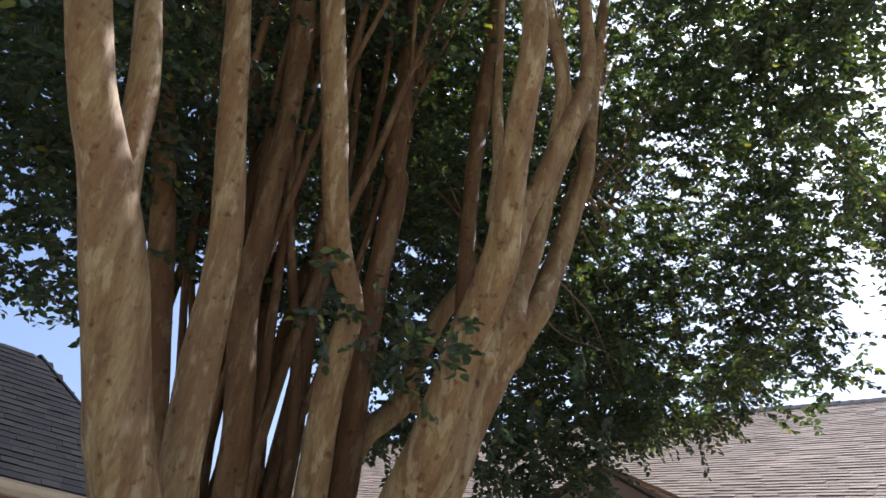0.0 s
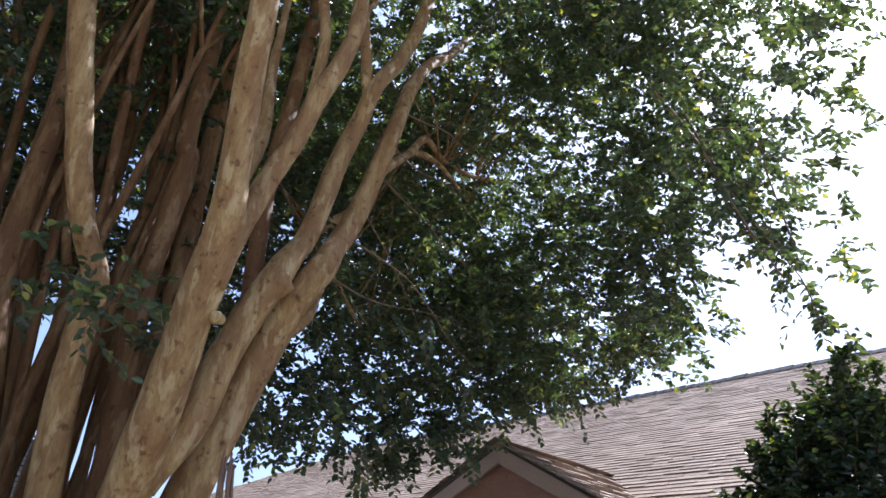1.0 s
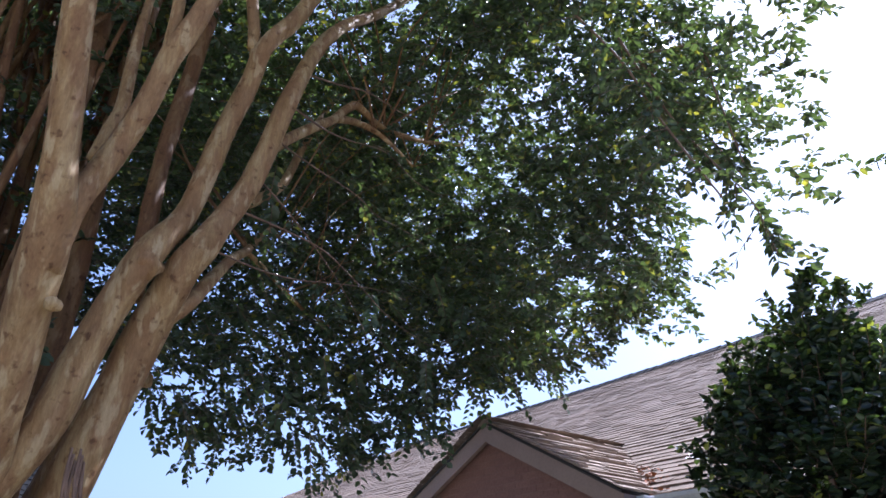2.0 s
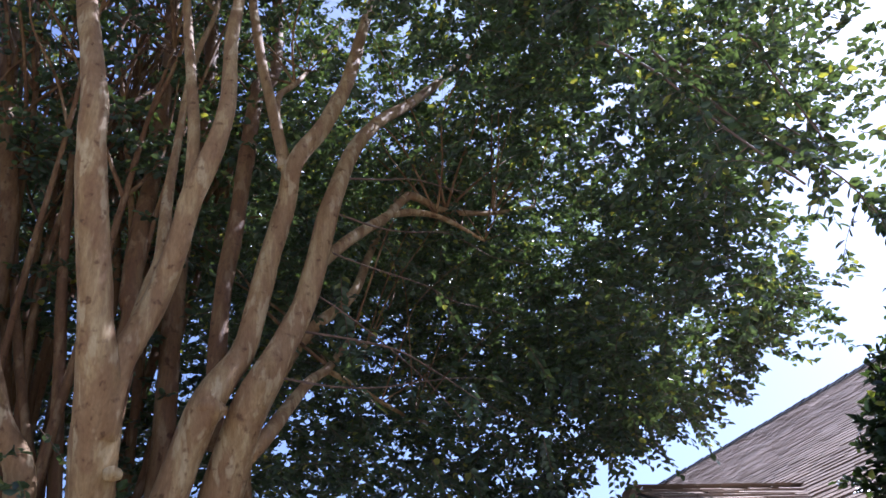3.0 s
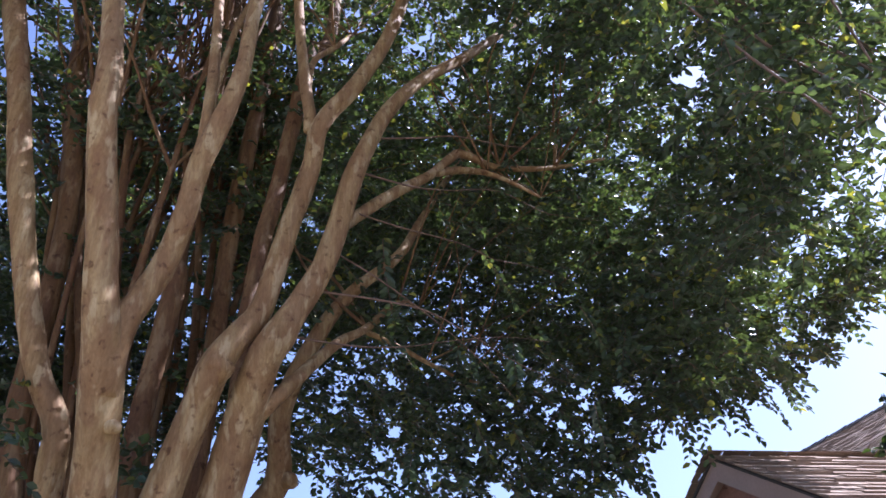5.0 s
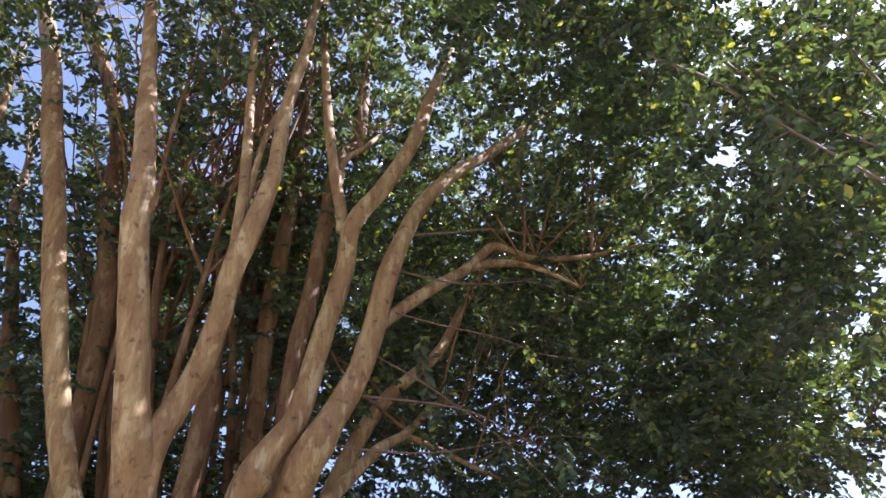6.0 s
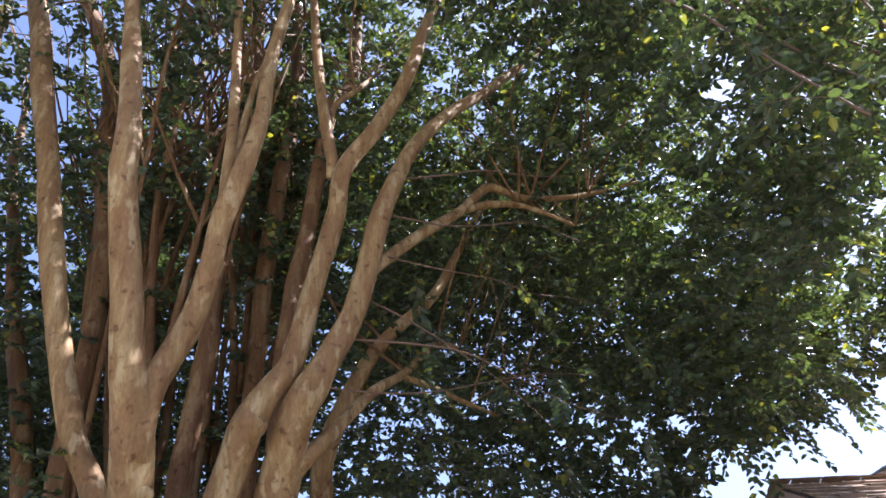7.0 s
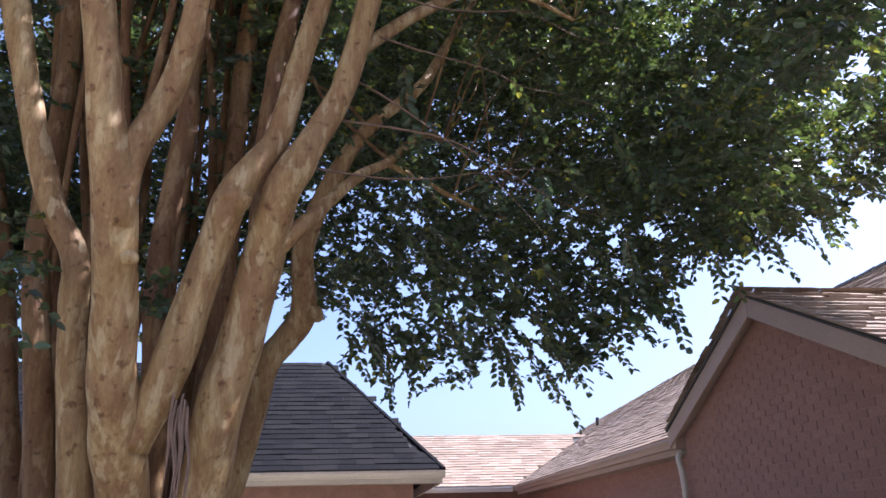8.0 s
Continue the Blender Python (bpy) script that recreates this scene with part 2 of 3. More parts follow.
def tube(points, radii, sides=12, wobble=0.0, seed=0, cap=True):
    """A tapered, slightly fluted limb along a smooth curve through the points."""
    pts, rad = [Vector(p) for p in points], list(radii)
    fine, fr = [], []
    steps = 5
    for i in range(len(pts) - 1):
        p0, p1, p2, p3 = pts[max(i - 1, 0)], pts[i], pts[i + 1], pts[min(i + 2, len(pts) - 1)]
        for k in range(steps):
            t = k / steps
            fine.append(0.5 * (2 * p1 + (p2 - p0) * t + (2 * p0 - 5 * p1 + 4 * p2 - p3) * t * t + (3 * p1 - p0 - 3 * p2 + p3) * t ** 3))
            fr.append(rad[i] + (rad[i + 1] - rad[i]) * t)
    fine.append(pts[-1])
    fr.append(rad[-1])
    bm = bmesh.new()
    rings, side = [], Vector((1, 0, 0))
    for i, p in enumerate(fine):
        d = (fine[min(i + 1, len(fine) - 1)] - fine[max(i - 1, 0)]).normalized()
        side = (side - d * side.dot(d)).normalized()
        other = d.cross(side)
        ring = []
        for k in range(sides):
            a = 2 * math.pi * k / sides
            way = side * math.cos(a) + other * math.sin(a)
            lump = noise.noise(Vector((math.cos(a) * 1.3 + seed * 7.1, math.sin(a) * 1.3, p.z * 1.7 + seed)))
            lump += 0.5 * noise.noise(Vector((math.cos(a) * 2.6 + seed * 3.3, math.sin(a) * 2.6, p.z * 5.5)))
            ring.append(bm.verts.new(p + way * fr[i] * (1 + wobble * lump)))
        rings.append(ring)
    for r, q in zip(rings, rings[1:]):
        for k in range(sides):
            bm.faces.new((r[k], r[(k + 1) % sides], q[(k + 1) % sides], q[k]))
    if cap:
        bm.faces.new(rings[-1])
        bm.faces.new(rings[0][::-1])
    return bm


def leaf_cloud(sprays, rng, length, width, loose=1.0):
    """Leaves set in pairs along short twigs. sprays: (start, direction, twig length, leaves). Returns leaf mesh and twig mesh."""
    count = sum(s[3] for s in sprays)
    co = np.empty((count * 6, 3), np.float32)
    tv, tf = [], []
    base = 0
    for start, way, reach, leaves in sprays:
        d = way / np.linalg.norm(way)
        side = np.cross(d, (0.0, 0.0, 1.0))
        side = side / (np.linalg.norm(side) + 1e-6)
        t = (np.arange(leaves) + rng.random(leaves) * 0.5) / leaves
        sag = np.outer(t * t * reach * 0.25, (0, 0, -1.0))
        p = start + np.outer(t * reach, d) + sag
        sign = np.where(np.arange(leaves) % 2 == 0, 1.0, -1.0)[:, None]
        ax = side * sign * 0.9 + d * 0.65 + rng.normal(0, 0.35 * loose, (leaves, 3)) + np.array((0, 0, -0.25 * loose))
        ax /= np.linalg.norm(ax, axis=1)[:, None]
        nrm = np.cross(side, d) * (1 - loose) + np.array((0, 0, loose)) + rng.normal(0, 0.85 * loose, (leaves, 3))
        wd = np.cross(nrm, ax)
        wd /= np.linalg.norm(wd, axis=1)[:, None] + 1e-6
        up = np.cross(ax, wd)
        ln = (length * rng.uniform(0.65, 1.2, leaves))[:, None]
        hw = (width * 0.5 * rng.uniform(0.8, 1.15, leaves))[:, None]
        q = np.empty((leaves, 6, 3), np.float32)
        q[:, 0] = p + ax * ln * 0.06
        q[:, 1] = p + ax * ln * 0.38 + wd * hw + up * hw * 0.35
        q[:, 2] = p + ax * ln * 0.76 + wd * hw * 0.72 + up * hw * 0.2
        q[:, 3] = p + ax * ln - up * ln * 0.10
        q[:, 4] = p + ax * ln * 0.76 - wd * hw * 0.72 + up * hw * 0.2
        q[:, 5] = p + ax * ln * 0.38 - wd * hw + up * hw * 0.35
        co[base * 6:(base + leaves) * 6] = q.reshape(-1, 3)
        base += leaves
        k = len(tv)
        end = start + d * reach + np.array((0, 0, -reach * 0.25))
        mid = start + d * reach * 0.5 + np.array((0, 0, -reach * 0.0625))
        for c, r in ((start, 0.0035), (mid, 0.0025), (end, 0.001)):
            for ang in (0.0, 2.1, 4.2):
                tv.append(c + (side * math.cos(ang) + np.cross(side, d) * math.sin(ang)) * r)
        for lvl in (0, 3):
            for e in range(3):
                tf.append((k + lvl + e, k + lvl + (e + 1) % 3, k + lvl + 3 + (e + 1) % 3, k + lvl + 3 + e))
    n = count
    idx = np.arange(n)[:, None] * 6
    faces = np.concatenate([idx + np.array([[0, 1, 2, 3]]), idx + np.array([[0, 3, 4, 5]])], axis=1).reshape(-1)
    me = bpy.data.meshes.new("leaves")
    me.vertices.add(n * 6)
    me.vertices.foreach_set("co", co.reshape(-1))
    me.loops.add(n * 8)
    me.loops.foreach_set("vertex_index", faces.astype(np.int32))
    me.polygons.add(n * 2)
    me.polygons.foreach_set("loop_start", np.arange(0, n * 8, 4, dtype=np.int32))
    me.update(calc_edges=True)
    return me, mesh_from("twigs", tv, tf)


# ---- ground ----
bm = bmesh.new()
for i in range(-20, 20):
    for j in range(-20, 20):
        s = 100.0
        v = [bm.verts.new((i * s + a * s, j * s + b * s, 0)) for a, b in ((0, 0), (1, 0), (1, 1), (0, 1))]
        bm.faces.new(v)
bmesh.ops.remove_doubles(bm, verts=bm.verts[:], dist=0.01)
tagged(part("ground", bm, GRASS), "unseen lawn round the tree and houses, pale straw to bounce light up", "lawn", kind="structure")

# ---- tan-roofed brick house ----
EAVE_X, EAVE_Z, RIDGE_X, RIDGE_Z, RIDGE_END = 3.8, 2.65, 11.35, 6.85, 22.2
NEAR_Y, FAR_Y = -16.0, 29.75
SLOPE = (RIDGE_Z - EAVE_Z) / (RIDGE_X - EAVE_X)
house = thing("brick_house", (7, 8, 0), "red brick house with a tan shingle roof and cross gable", "house")
rng = random.Random(4)


def hpart(name, bm, mat, label="", parent=None, kind="", smooth=False):
    ob = part(name, bm, mat, None, label, kind, smooth)
    ob.parent = parent or house
    ob.matrix_parent_inverse = Matrix.Translation(house.location).inverted()
    return ob


west = hpart("roof_slope", slab([(EAVE_X, NEAR_Y, EAVE_Z), (EAVE_X, FAR_Y, EAVE_Z), (RIDGE_X, RIDGE_END, RIDGE_Z), (RIDGE_X, NEAR_Y, RIDGE_Z)], (-SLOPE, 0, 1), 0.05), FELT, "tan shingled roof slope")
east = hpart("roof_slope", slab([(RIDGE_X, NEAR_Y, RIDGE_Z), (RIDGE_X, RIDGE_END, RIDGE_Z), (2 * RIDGE_X - EAVE_X, FAR_Y, EAVE_Z), (2 * RIDGE_X - EAVE_X, NEAR_Y, EAVE_Z)], (SLOPE, 0, 1), 0.05), TAN_SHINGLE, "tan shingled roof slope")
hip = hpart("roof_slope", slab([(EAVE_X, FAR_Y, EAVE_Z), (2 * RIDGE_X - EAVE_X, FAR_Y, EAVE_Z), (RIDGE_X, RIDGE_END, RIDGE_Z)], (0, SLOPE, 1), 0.05), TAN_SHINGLE, "tan shingled hip end")
# ridge and hip caps
capn = int((RIDGE_END - NEAR_Y) / 0.24)
bm = bmesh.new()
for i in range(capn):
    y = NEAR_Y + i * 0.24
    h = 0.085 + 0.015 * rng.random()
    vs = [bm.verts.new(p) for p in ((RIDGE_X - 0.18, y, RIDGE_Z - 0.045), (RIDGE_X, y, RIDGE_Z + h), (RIDGE_X + 0.15, y, RIDGE_Z - 0.06), (RIDGE_X + 0.15, y + 0.3, RIDGE_Z - 0.075), (RIDGE_X, y + 0.3, RIDGE_Z + h - 0.015), (RIDGE_X - 0.18, y + 0.3, RIDGE_Z - 0.06))]
    bm.faces.new((vs[0], vs[1], vs[4], vs[5]))
    bm.faces.new((vs[1], vs[2], vs[3], vs[4]))
    bm.faces.new((vs[0], vs[2], vs[1]))
hpart("ridge_cap", bm, DARK_SHINGLE, "dark weathered ridge cap shingles")
def gable_cap():
    bm = bmesh.new()
    x = 3.39
    while x < 5.45:
        h = 0.022 + 0.008 * rng.random()
        vs = [bm.verts.new(p) for p in ((x, 7.18, 3.555), (x, 7.30, 3.60 + h), (x, 7.42, 3.555), (x + 0.24, 7.42, 3.548), (x + 0.24, 7.30, 3.592 + h), (x + 0.24, 7.18, 3.548))]
        bm.faces.new((vs[0], vs[1], vs[4], vs[5]))
        bm.faces.new((vs[1], vs[2], vs[3], vs[4]))
        bm.faces.new((vs[0], vs[2], vs[1]))
        x += 0.2
    return bm


hpart("gable_ridge_cap", gable_cap(), TAN_SHINGLE, "tan ridge shingles of the gable")
# walls
hpart("wall", solid_box((4.15, NEAR_Y + 0.4, 0), (4.40, FAR_Y - 0.4, 2.62)), MORTAR, "red brick side wall")
hpart("wall", solid_box((4.41, FAR_Y - 0.7, 0), (2 * RIDGE_X - 4.2, FAR_Y - 0.45, 2.62)), MORTAR, "red brick end wall")
hpart("wall", solid_box((4.41, NEAR_Y + 0.4, 0), (2 * RIDGE_X - 4.2, NEAR_Y + 0.65, 2.62)), MORTAR, "red brick end wall")
hpart("wall", solid_box((2 * RIDGE_X - 4.4, NEAR_Y + 0.66, 0), (2 * RIDGE_X - 4.15, FAR_Y - 0.71, 2.62)), MORTAR, "red brick side wall")
# cross gable that faces west
GX, PEAK_Y, PEAK_Z, G0, G1 = 3.40, 7.30, 3.60, 5.36, 9.40
GS = (PEAK_Z - EAVE_Z) / (PEAK_Y - G0)
MEET = EAVE_X + (PEAK_Z - EAVE_Z) / SLOPE + 0.1
gable_near = hpart("gable_slope", slab([(GX, G0, EAVE_Z), (MEET, G0, EAVE_Z), (MEET, PEAK_Y, PEAK_Z), (GX, PEAK_Y, PEAK_Z)], (0, -GS, 1), 0.02), FELT, "shingled near slope of the gable")
gable_far = hpart("gable_slope", slab([(GX, PEAK_Y, PEAK_Z), (MEET, PEAK_Y, PEAK_Z), (MEET, G1, EAVE_Z), (GX, G1, EAVE_Z)], (0, GS, 1), 0.02), FELT, "shingled far slope of the gable")
WX = 3.56
gable_wall = hpart("gable_wall", slab([(WX, 5.47, 0), (WX, 9.27, 0), (WX, 9.27, 2.60), (WX, PEAK_Y, 3.50), (WX, 5.47, 2.60)], (-1, 0, 0), 0.2), MORTAR, "shaded red brick gable wall")
return_wall = hpart("return_wall", solid_box((WX + 0.204, 5.47, 0), (4.146, 5.67, 2.60)), MORTAR, "brick return wall beside the gable")
hpart("return_wall", solid_box((WX + 0.204, 9.07, 0), (4.146, 9.27, 2.60)), MORTAR, "brick return wall beside the gable")
# rake boards, soffits
for name, y0 in (("rake_board", G0), ("rake_board", G1)):
    sgn = 1 if y0 < PEAK_Y else -1
    z0 = EAVE_Z - 0.025
    pk = PEAK_Z - 0.025
    hpart(name, slab([(GX + 0.02, y0, z0), (GX + 0.02, PEAK_Y - 0.002 * sgn, pk), (GX + 0.02, PEAK_Y - 0.002 * sgn, pk - 0.19), (GX + 0.02, y0, z0 - 0.17)], (-1, 0, 0), 0.03), TRIM, "taupe painted rake board")
    hpart("soffit", slab([(GX + 0.052, y0 + 0.01 * sgn, z0 - 0.10), (WX - 0.01, y0 + 0.01 * sgn, z0 - 0.10), (WX - 0.01, PEAK_Y - 0.01 * sgn, pk - 0.10), (GX + 0.052, PEAK_Y - 0.01 * sgn, pk - 0.10)], (0, 0, 1), 0.015), TRIM, "taupe painted soffit")
hpart("eave_return", solid_box((GX + 0.05, G0 + 0.004, EAVE_Z - 0.21), (3.64, 5.46, EAVE_Z - 0.024), 0.004), TRIM, "taupe boxed eave end")
hpart("gutter_end", solid_box((3.56, G0 - 0.10, EAVE_Z - 0.14), (3.80, G0 - 0.004, EAVE_Z - 0.03), 0.012), WHITE, "white painted gutter end")
hpart("eave_return", solid_box((GX + 0.05, 9.28, EAVE_Z - 0.21), (3.72, G1 - 0.004, EAVE_Z - 0.06), 0.004), TRIM, "taupe boxed eave end")
# main fascia and soffit
for a, b in ((NEAR_Y, G0 - 0.01), (G1 + 0.01, 19.25)):
    hpart("fascia", solid_box((EAVE_X + 0.01, a, EAVE_Z - 0.20), (EAVE_X + 0.04, b, EAVE_Z - 0.035)), TRIM, "taupe painted fascia")
    hpart("soffit", solid_box((EAVE_X + 0.042, a, EAVE_Z - 0.19), (4.146, b, EAVE_Z - 0.17)), TRIM, "taupe painted soffit")


def gutter(a, b, axis, x, z, mat, label):
    """An open K-shaped gutter with thickness, from a to b along an axis, its back at x."""
    prof = [(0, 0), (0, -0.11), (-0.07, -0.11), (-0.085, -0.07), (-0.12, -0.035), (-0.12, 0.0), (-0.105, 0.0), (-0.105, -0.03), (-0.073, -0.064), (-0.06, -0.098), (-0.012, -0.098), (-0.012, 0)]
    bm = bmesh.new()
    ends = []
    for s in (a, b):
        ends.append([bm.verts.new((x + p, s, z + q) if axis == "y" else (s, x + p, z + q)) for p, q in prof])
    n = len(prof)
    for i in range(n):
        bm.faces.new((ends[0][i], ends[0][(i + 1) % n], ends[1][(i + 1) % n], ends[1][i]))
    for e in ends:
        bm.faces.new(e)
    bmesh.ops.recalc_face_normals(bm, faces=bm.faces[:])
    return bm


hpart("gutter", gutter(NEAR_Y, G0 - 0.02, "y", EAVE_X + 0.005, EAVE_Z - 0.02, WHITE, ""), WHITE, "white painted eave gutter")
hpart("gutter", gutter(G1 + 0.03, 19.2, "y", EAVE_X + 0.005, EAVE_Z - 0.02, TRIM, ""), TRIM, "taupe eave gutter")
hpart("downspout", tube([(3.74, 9.46, EAVE_Z - 0.10), (3.70, 9.40, EAVE_Z - 0.16), (3.50, 9.34, 2.37), (3.495, 9.29, 2.13), (3.495, 9.24, 1.2), (3.495, 9.24, 0.05)], [0.036] * 6, 8), CREAM, "cream metal downspout")
# far wing of the same house, across the court
TAN_Y, TAN_Z, TAN_EAVE_Y = 21.9, 4.08, 19.3
wing_slope = hpart("wing_slope", slab([(-9, TAN_EAVE_Y, EAVE_Z), (6.36, TAN_EAVE_Y, EAVE_Z), (6.36, TAN_Y, TAN_Z), (-9, TAN_Y, TAN_Z)], (0, -SLOPE, 1), 0.05), FELT, "sunlit tan shingled slope of the wing")
hpart("wing_slope", slab([(-9, TAN_Y, TAN_Z), (6.36, TAN_Y, TAN_Z), (6.36, 24.5, EAVE_Z), (-9, 24.5, EAVE_Z)], (0, SLOPE, 1), 0.05), TAN_SHINGLE, "tan shingled back slope of the wing")
hpart("wing_wall", solid_box((-8.6, TAN_EAVE_Y + 0.35, 0), (4.14, TAN_EAVE_Y + 0.6, 2.60)), MORTAR, "red brick wing wall")
hpart("gutter", gutter(-9, 3.7, "x", TAN_EAVE_Y + 0.0, EAVE_Z - 0.02, WHITE, ""), WHITE, "white painted eave gutter")
hpart("vent_pipe", tube([(6.9, 22.5, 4.3), (6.9, 22.5, 4.62)], [0.05, 0.05], 10), FELT, "dark roof vent pipe")

# ---- dark-roofed house ----
dark_house = thing("dark_roofed_house", (-3, 17, 0), "house with a dark hipped shingle roof, tree shade put into its colour", "house")
DX, DY, DZ, DRX, DRY, DRZ = 1.45, 13.88, 2.62, -0.50, 16.5, 4.90


def dpart(name, bm, mat, label=""):
    ob = part(name, bm, mat, None, label)
    ob.parent = dark_house
    ob.matrix_parent_inverse = Matrix.Translation(dark_house.location).inverted()
    return ob


DL = -9.0
DB = 2 * DRY - DY
dark_front = dpart("roof_slope", slab([(DL, DY, DZ), (DX, DY, DZ), (DRX, DRY, DRZ), (DL + 2, DRY, DRZ)], (0, -0.87, 1), 0.05), FELT, "front slope, dark shingles deepened for tree shade")
dpart("roof_slope", slab([(DX, DY, DZ), (DX, DB, DZ), (DRX, DRY, DRZ)], (1, 0, 1), 0.05), DARK_SHINGLE, "dark shingled hip end")
dpart("roof_slope", slab([(DX, DB, DZ), (DL, DB, DZ), (DL + 2, DRY, DRZ), (DRX, DRY, DRZ)], (0, 1, 1), 0.05), DARK_SHINGLE, "dark shingled back slope")
dpart("roof_slope", slab([(DL, DB, DZ), (DL, DY, DZ), (DL + 2, DRY, DRZ)], (-1, 0, 1), 0.05), DARK_SHINGLE, "dark shingled hip end")
dpart("fascia", solid_box((DL, DY + 0.01, DZ - 0.21), (DX - 0.02, DY + 0.04, DZ - 0.035)), CREAM, "cream fascia board")
dpart("fascia", solid_box((DX - 0.04, DY + 0.05, DZ - 0.21), (DX - 0.01, DB, DZ - 0.035)), CREAM, "cream fascia board")
dpart("gutter", gutter(DL, DX + 0.02, "x", DY + 0.008, DZ - 0.02, WHITE, ""), CREAM, "cream eave gutter")
dpart("soffit", solid_box((DL, DY + 0.045, DZ - 0.20), (DX - 0.05, DY + 0.45, DZ - 0.18)), TRIM, "painted soffit")
dpart("wall", solid_box((DL + 0.4, DY + 0.45, 0), (DX - 0.45, DB - 0.4, DZ - 0.18)), MORTAR, "brick wall")
for (x0, y0, z0), (x1, y1, z1) in (((DX, DY, DZ), (DRX, DRY, DRZ)), ((DX, DB, DZ), (DRX, DRY, DRZ))):
    dpart("hip_cap", tube([(x0, y0, z0), (x1, y1, z1)], [0.05, 0.05], 6), DARK_SHINGLE, "dark hip cap")
dpart("ridge_cap", tube([(DRX, DRY, DRZ), (DL + 2, DRY, DRZ)], [0.05, 0.05], 6), DARK_SHINGLE, "dark ridge cap")

# ---- crape myrtle ----
tree = thing("crape_myrtle_tree", (-1.6, 5.4, 0), "large multi-stemmed crape myrtle with peeling tan bark", "tree")
LIMB_LINES = []


def limb(kind, *rows, bark=None):
    pts = [Vector(r[:3]) for r in rows]
    rad = [r[3] for r in rows]
    if kind == "trunk":
        p, q = pts[0], pts[1]
        root = Vector((-1.6, 5.8, 0))
        low = p + (p - q).normalized() * 0.5
        low = Vector((low.x + (root.x - low.x) * 0.2, low.y + (root.y - low.y) * 0.2, p.z * 0.6))
        foot = Vector((p.x + (root.x - p.x) * 0.5, p.y + (root.y - p.y) * 0.5, -0.05))
        pts, rad = [foot, low] + pts, [rad[0] * 1.5, rad[0] * 1.12] + rad
    if pts[-1].z > 4.3 and rad[-1] > 0.024:
        d = (pts[-1] - pts[-2]).normalized()
        reach = min(3.4, (10.2 - pts[-1].z) / max(d.z, 0.3))
        tip, r0 = pts[-1].copy(), rad[-1]
        if reach > 0.4:
            for i, (step, f) in enumerate(((0.3, 0.86), (0.55, 0.66), (0.8, 0.42), (1.0, 0.16))):
                sway = 0.12 * noise.noise(Vector((tip.x * 5, tip.y * 5, i * 2.3)))
                pts.append(tip + d * reach * step + Vector((sway + 0.06 * i, 0.05 * i - sway, 0)))
                rad.append(r0 * f)
        else:
            rad[-1] = 0.02
    LIMB_LINES.append((pts, rad))
    ob = part(kind, tube(pts, rad, 14 if kind != "branch" else 9, 0.16, len(LIMB_LINES)), bark or BARK, None, smooth=True)
    return under(ob, tree)


limb("trunk", (-1.33, 5.45, 1.78, 0.14), (-1.35, 5.22, 2.17, 0.133), (-1.36, 5.06, 2.47, 0.127), (-1.37, 4.89, 3, 0.118), (-1.37, 4.76, 3.31, 0.118), (-1.38, 4.70, 3.46, 0.116), (-1.43, 4.62, 3.74, 0.098), (-1.47, 4.58, 4.05, 0.092), (-1.52, 4.53, 4.4, 0.09), (-1.58, 4.44, 4.85, 0.084), (-1.61, 4.46, 5.25, 0.078), (-1.76, 4.6, 6.1, 0.066), (-2.0, 4.8, 7.4, 0.052))
limb("limb", (-1.35, 4.8, 3.15, 0.09), (-1.31, 4.72, 3.5, 0.085), (-1.23, 4.74, 3.72, 0.076), (-1.14, 4.77, 3.98, 0.073), (-1.06, 4.7, 4.28, 0.071), (-1, 4.64, 4.62, 0.07), (-0.9, 4.6, 4.95, 0.066), (-0.82, 4.62, 5.42, 0.056), (-0.8, 4.75, 6.2, 0.05), (-0.71, 5, 7.34, 0.042))
limb("limb", (-1.02, 4.70, 4.5, 0.04), (-1.01, 4.68, 5.06, 0.042), (-1.04, 4.8, 5.61, 0.04), (-1.12, 4.98, 6.54, 0.036), (-1.23, 5.2, 7.92, 0.03))
limb("limb", (-1.29, 5.26, 2.1, 0.118), (-1.12, 5.18, 2.44, 0.11), (-1.02, 5.19, 2.82, 0.104), (-0.91, 5.16, 3.18, 0.1), (-0.82, 5.09, 3.46, 0.102), (-0.72, 5.14, 3.68, 0.09), (-0.6, 5.2, 3.9, 0.08), (-0.52, 5.2, 4.24, 0.076), (-0.45, 5.22, 4.6, 0.075), (-0.34, 5.2, 5.05, 0.07), (-0.28, 5.12, 5.42, 0.066), (-0.03, 5.2, 5.9, 0.066), (0.21, 5.35, 6.55, 0.06), (0.42, 5.5, 7.39, 0.052), (0.7, 5.7, 8.4, 0.04))
limb("limb", (-0.31, 5.15, 5.2, 0.044), (-0.43, 5.2, 5.94, 0.046), (-0.53, 5.4, 6.86, 0.042), (-0.62, 5.6, 8.14, 0.036))
limb("trunk", (-0.95, 5.58, 1.85, 0.142), (-0.86, 5.44, 2.32, 0.137), (-0.76, 5.42, 2.72, 0.131), (-0.65, 5.31, 3.2, 0.123), (-0.56, 5.18, 3.52, 0.11), (-0.47, 5.15, 3.7, 0.108), (-0.37, 5.19, 3.92, 0.092), (-0.22, 5.22, 4.25, 0.083), (-0.12, 5.22, 4.62, 0.078), (0.0, 5.22, 5.13, 0.072), (0.24, 5.4, 5.84, 0.064), (0.57, 5.65, 6.45, 0.056), (1.0, 5.9, 7.0, 0.05), (1.63, 6.3, 7.93, 0.04), (2.5, 6.7, 9.2, 0.025))
